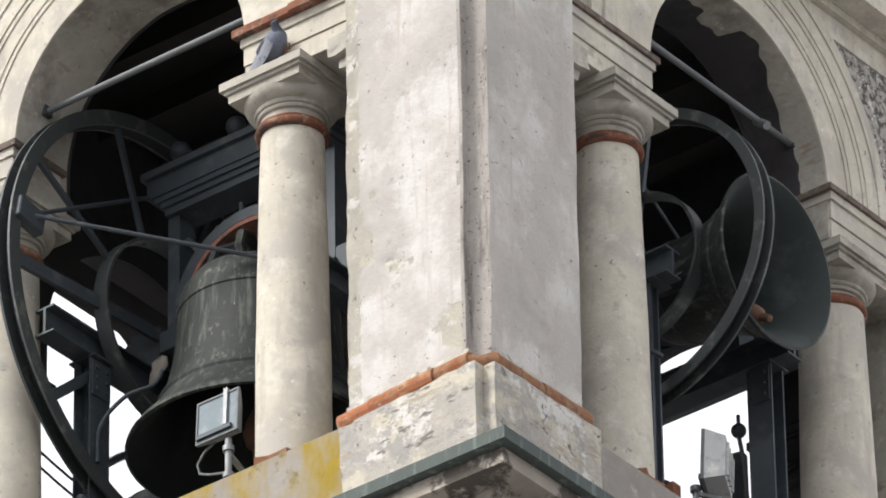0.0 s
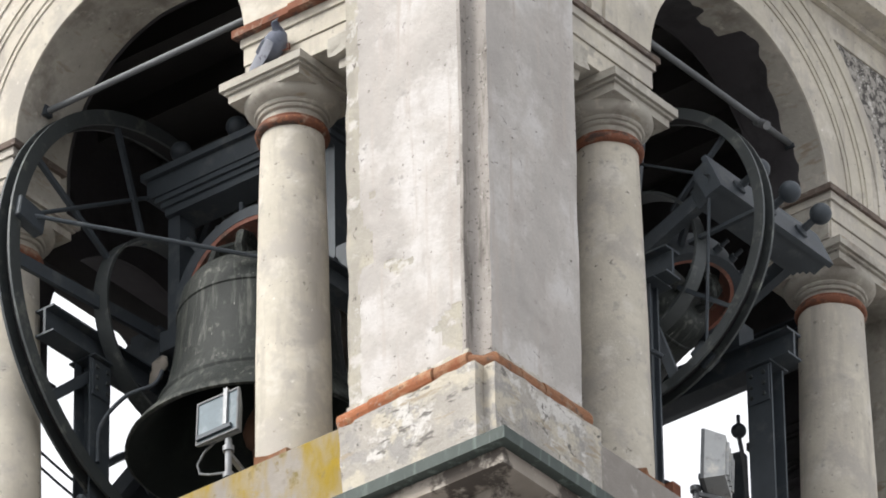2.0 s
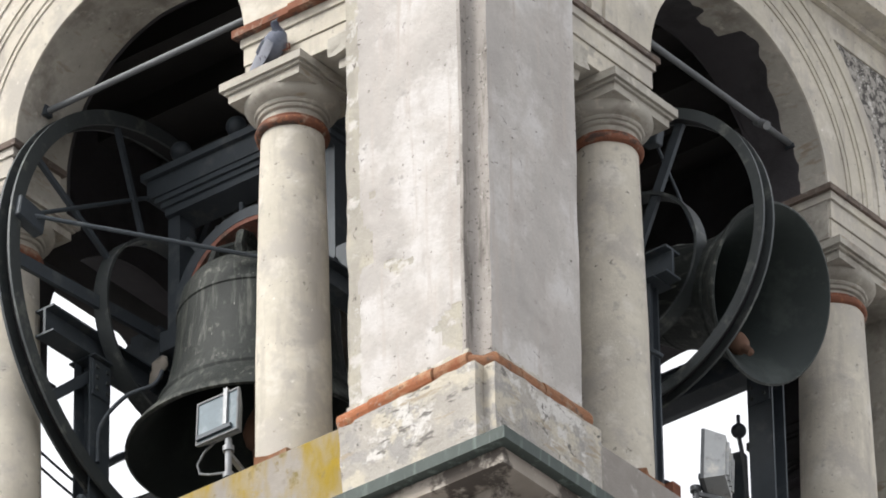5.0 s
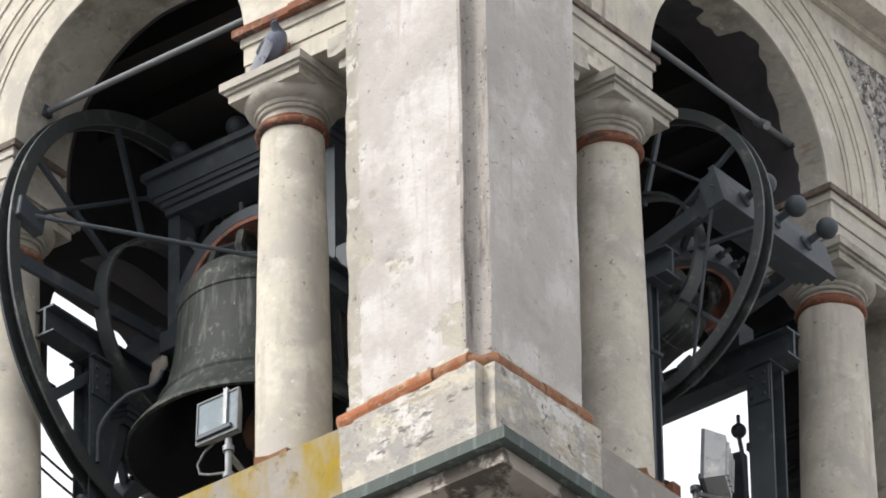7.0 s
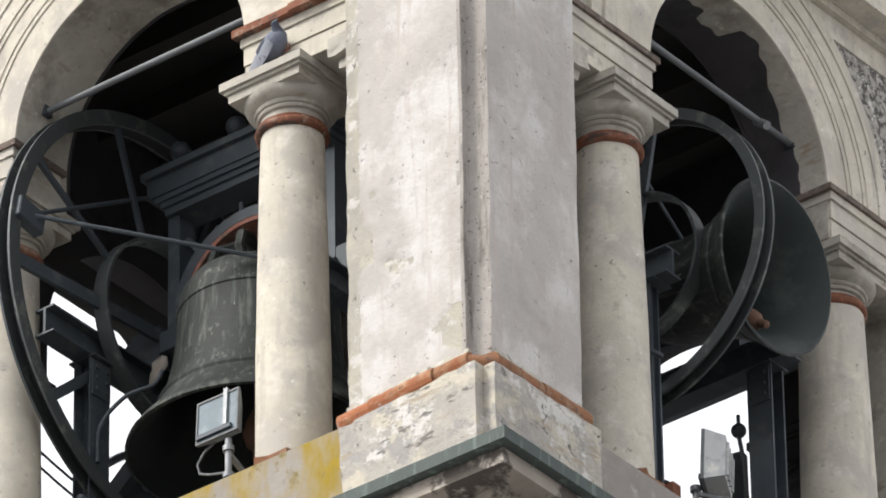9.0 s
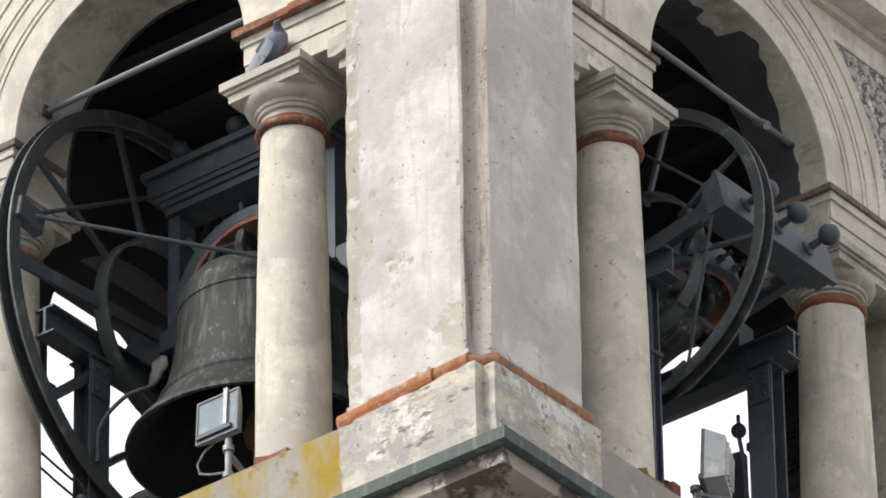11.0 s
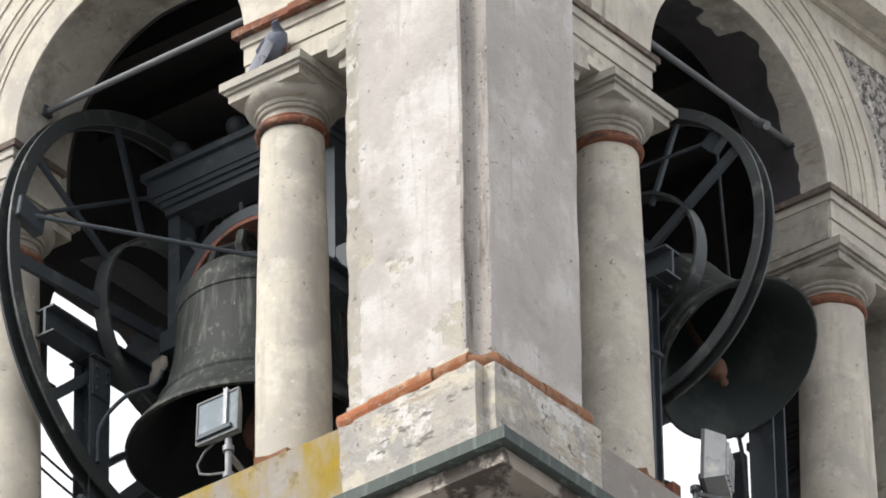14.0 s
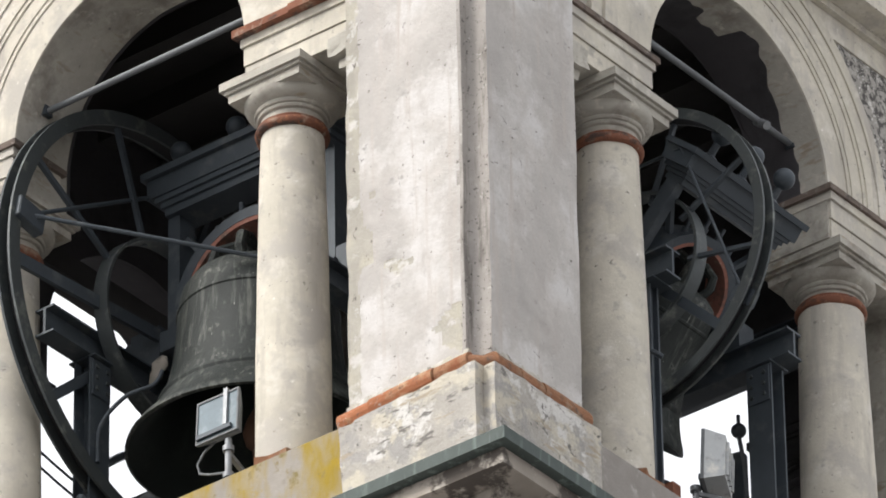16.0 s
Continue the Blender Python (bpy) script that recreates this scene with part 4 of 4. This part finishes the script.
for i in range(7):
    a = radians(-33 + 11 * i)
    p = Vector((-0.09, 0, 0.002 * i))
    d = Vector((-math.cos(a), math.sin(a), -0.05))
    bar(bm, p, p + d * 0.125, 0.03, 0.004, (0, 0, 1))
part("tail", bm, FEATHER, pigeon, "fanned grey tail with a dark tip")
wings = []
for sy in (1, -1):
    bm = bmesh.new()
    lead = [(0.0, 0.040), (0.04, 0.054), (0.09, 0.055), (0.14, 0.046), (0.18, 0.032), (0.22, 0.014), (0.26, -0.012), (0.29, -0.036), (0.30, -0.048)]
    trail = [-0.055, -0.078, -0.086, -0.084, -0.079, -0.072, -0.065, -0.060, -0.054]
    for up, flip in ((0.003, 1), (-0.003, -1)):
        g = []
        for (y, x0), x1 in zip(lead, trail):
            row = []
            for i in range(8):
                f = i / 7
                camber = 0.022 * (1 - (2 * f - 1) ** 2) * (1 - y / 0.34) + 0.05 * y * (1 - y / 0.3)
                jag = 0.006 * math.sin(y * 190) if i == 7 else 0
                row.append(bm.verts.new((x0 + (x1 - x0) * f + jag, sy * y, camber + up * (1 - abs(2 * f - 1)))))
            g.append(row)
        for p, q in zip(g, g[1:]):
            for i in range(7):
                bm.faces.new((p[i], p[i + 1], q[i + 1], q[i])).material_index = 0 if flip > 0 else 1
    bmesh.ops.remove_doubles(bm, verts=bm.verts, dist=1e-5)
    wings.append((sy, part("wing", bm, WING, pigeon, "pale grey wing with dark bars and a white underside", smooth=True)))
    wings[-1][1].data.materials.append(UNDERWING)
for sy, w in wings:
    for x in (-0.035, -0.062):
        bm = bmesh.new()
        bar(bm, (x, sy * 0.02, 0.0215 if x > -0.05 else 0.0165), (x - 0.004, sy * 0.12, 0.0225 if x > -0.05 else 0.0175), 0.013, 0.004, (0, 0, 1))
        part("wing_bar", bm, NECK, w, "dark bar")
for sy in (1, -1):
    bm = bmesh.new()
    tube(bm, [(0.0, sy * 0.022, -0.05), (0.052, sy * 0.022, -0.095)], 0.005, 6)
    bar(bm, (0.04, sy * 0.022, -0.096), (0.075, sy * 0.022, -0.075), 0.02, 0.004, (0.5, 0, 0.8))
    part("leg", bm, REDLEAD, pigeon, "reddish leg")


def swing(t, turns):
    """The angle at t between turning points (seconds, degrees), eased like a pendulum."""
    for (t0, a0), (t1, a1) in zip(turns, turns[1:]):
        if t0 <= t <= t1:
            return (a0 + a1) / 2 + (a0 - a1) / 2 * math.cos(math.pi * (t - t0) / (t1 - t0))


EAST_TURNS = [(-2.02, -80), (0.17, 88), (2.36, -78), (4.55, 86), (6.77, -79), (8.95, 83), (11.17, -80), (13.33, 71), (15.40, -70), (17.45, 75)]
for q in west_bell.children:
    if q.name.startswith("yoke_lining"):
        q.data.materials[0] = RIM
WEST_TURNS = [(2.73 * k, -82 if k % 2 == 0 else 82) for k in range(7)]


def lag(a):
    """The clapper keeps to the bell's axis near the middle and falls on the lower lip at the ends."""
    f = max(0.0, min(1.0, (abs(a) - 20) / 40))
    return math.copysign(27 * f * f * (3 - 2 * f), a)


def motions():
    steps = [i / 10 for i in range(161)]
    for ob, clap, at, rz, turns in ((east_bell, east_clap, EAST_AT, 0, EAST_TURNS), (west_bell, west_clap, (-SIDE + 1.3, MID, 2.85), 180, WEST_TURNS)):
        base = pose(*at, 0, 0, rz)
        walk(ob, [(t, base @ pose(0, 0, 0, 0, -swing(t, turns), 0)) for t in steps])
        walk(clap, [(t, pose(0, 0, 0, 0, lag(swing(t, turns)), 0)) for t in steps])
    # the pigeon sits, turns a little, then leaves over the resting bell and out past the far column
    right, up = Vector((0.79, 0.613, 0)), Vector((0.333, -0.43, 0.839))
    away = Vector((-0.514, 0.664, 0.544))

    def facing(at, f, left):
        f = f.normalized()
        left = (left - left.dot(f) * f).normalized()
        return Matrix.Translation(at) @ Matrix((f, left, f.cross(left))).transposed().to_4x4()
    flying = (-away - 0.45 * right + 0.25 * up, 0.8 * right + 0.55 * up)
    perch = facing((-2.235, 0.625, 3.955), 0.43 * right + 0.76 * up - 0.30 * away, away + 0.25 * right)
    rows = [(0.0, perch), (1.2, perch @ pose(0, 0, 0, 0, 0, 4)), (8.0, perch), (13.0, perch @ pose(0, 0, 0, 0, 6, 5)), (14.6, perch), (15.15, perch @ pose(0, 0, 0, 0, 14, 8))]
    for t, u, d, z in ((15.3, 2.19, 0.45, 4.02), (15.4, 2.22, 0.32, 3.92), (15.5, 2.47, 0.30, 4.01), (15.6, 2.68, 0.30, 4.03), (15.7, 3.04, 0.30, 4.0), (15.8, 3.35, 0.30, 3.97), (15.9, 3.96, 0.30, 3.89), (16.0, 4.62, 0.30, 3.80)):
        rows.append((t, facing((-u, d, z), *flying)))
    walk(pigeon, rows)
    for sy, w in wings:
        def wing(fold, lift):
            return pose(0.035, sy * 0.045, 0.03) @ pose(0, 0, 0, 0, 0, sy * fold) @ pose(0, 0, 0, sy * lift, 0, 0)
        folded = pose(0.045, sy * 0.055, 0.02) @ pose(0, 0, 0, sy * -46, 0, 0) @ pose(0, 0, 0, 0, 0, sy * 85)
        mid = pose(0.04, sy * 0.05, 0.025) @ pose(0, 0, 0, sy * -25, 0, 0) @ pose(0, 0, 0, 0, 0, sy * 45)
        walk(w, [(0.0, folded), (15.2, folded), (15.25, mid), (15.3, wing(10, 20)), (15.4, wing(0, 42)), (15.5, wing(5, -12)), (15.6, wing(0, 38)), (15.7, wing(0, 5)), (15.8, wing(0, 38)), (15.9, wing(0, 10)), (16.0, wing(0, 36))])


motions()
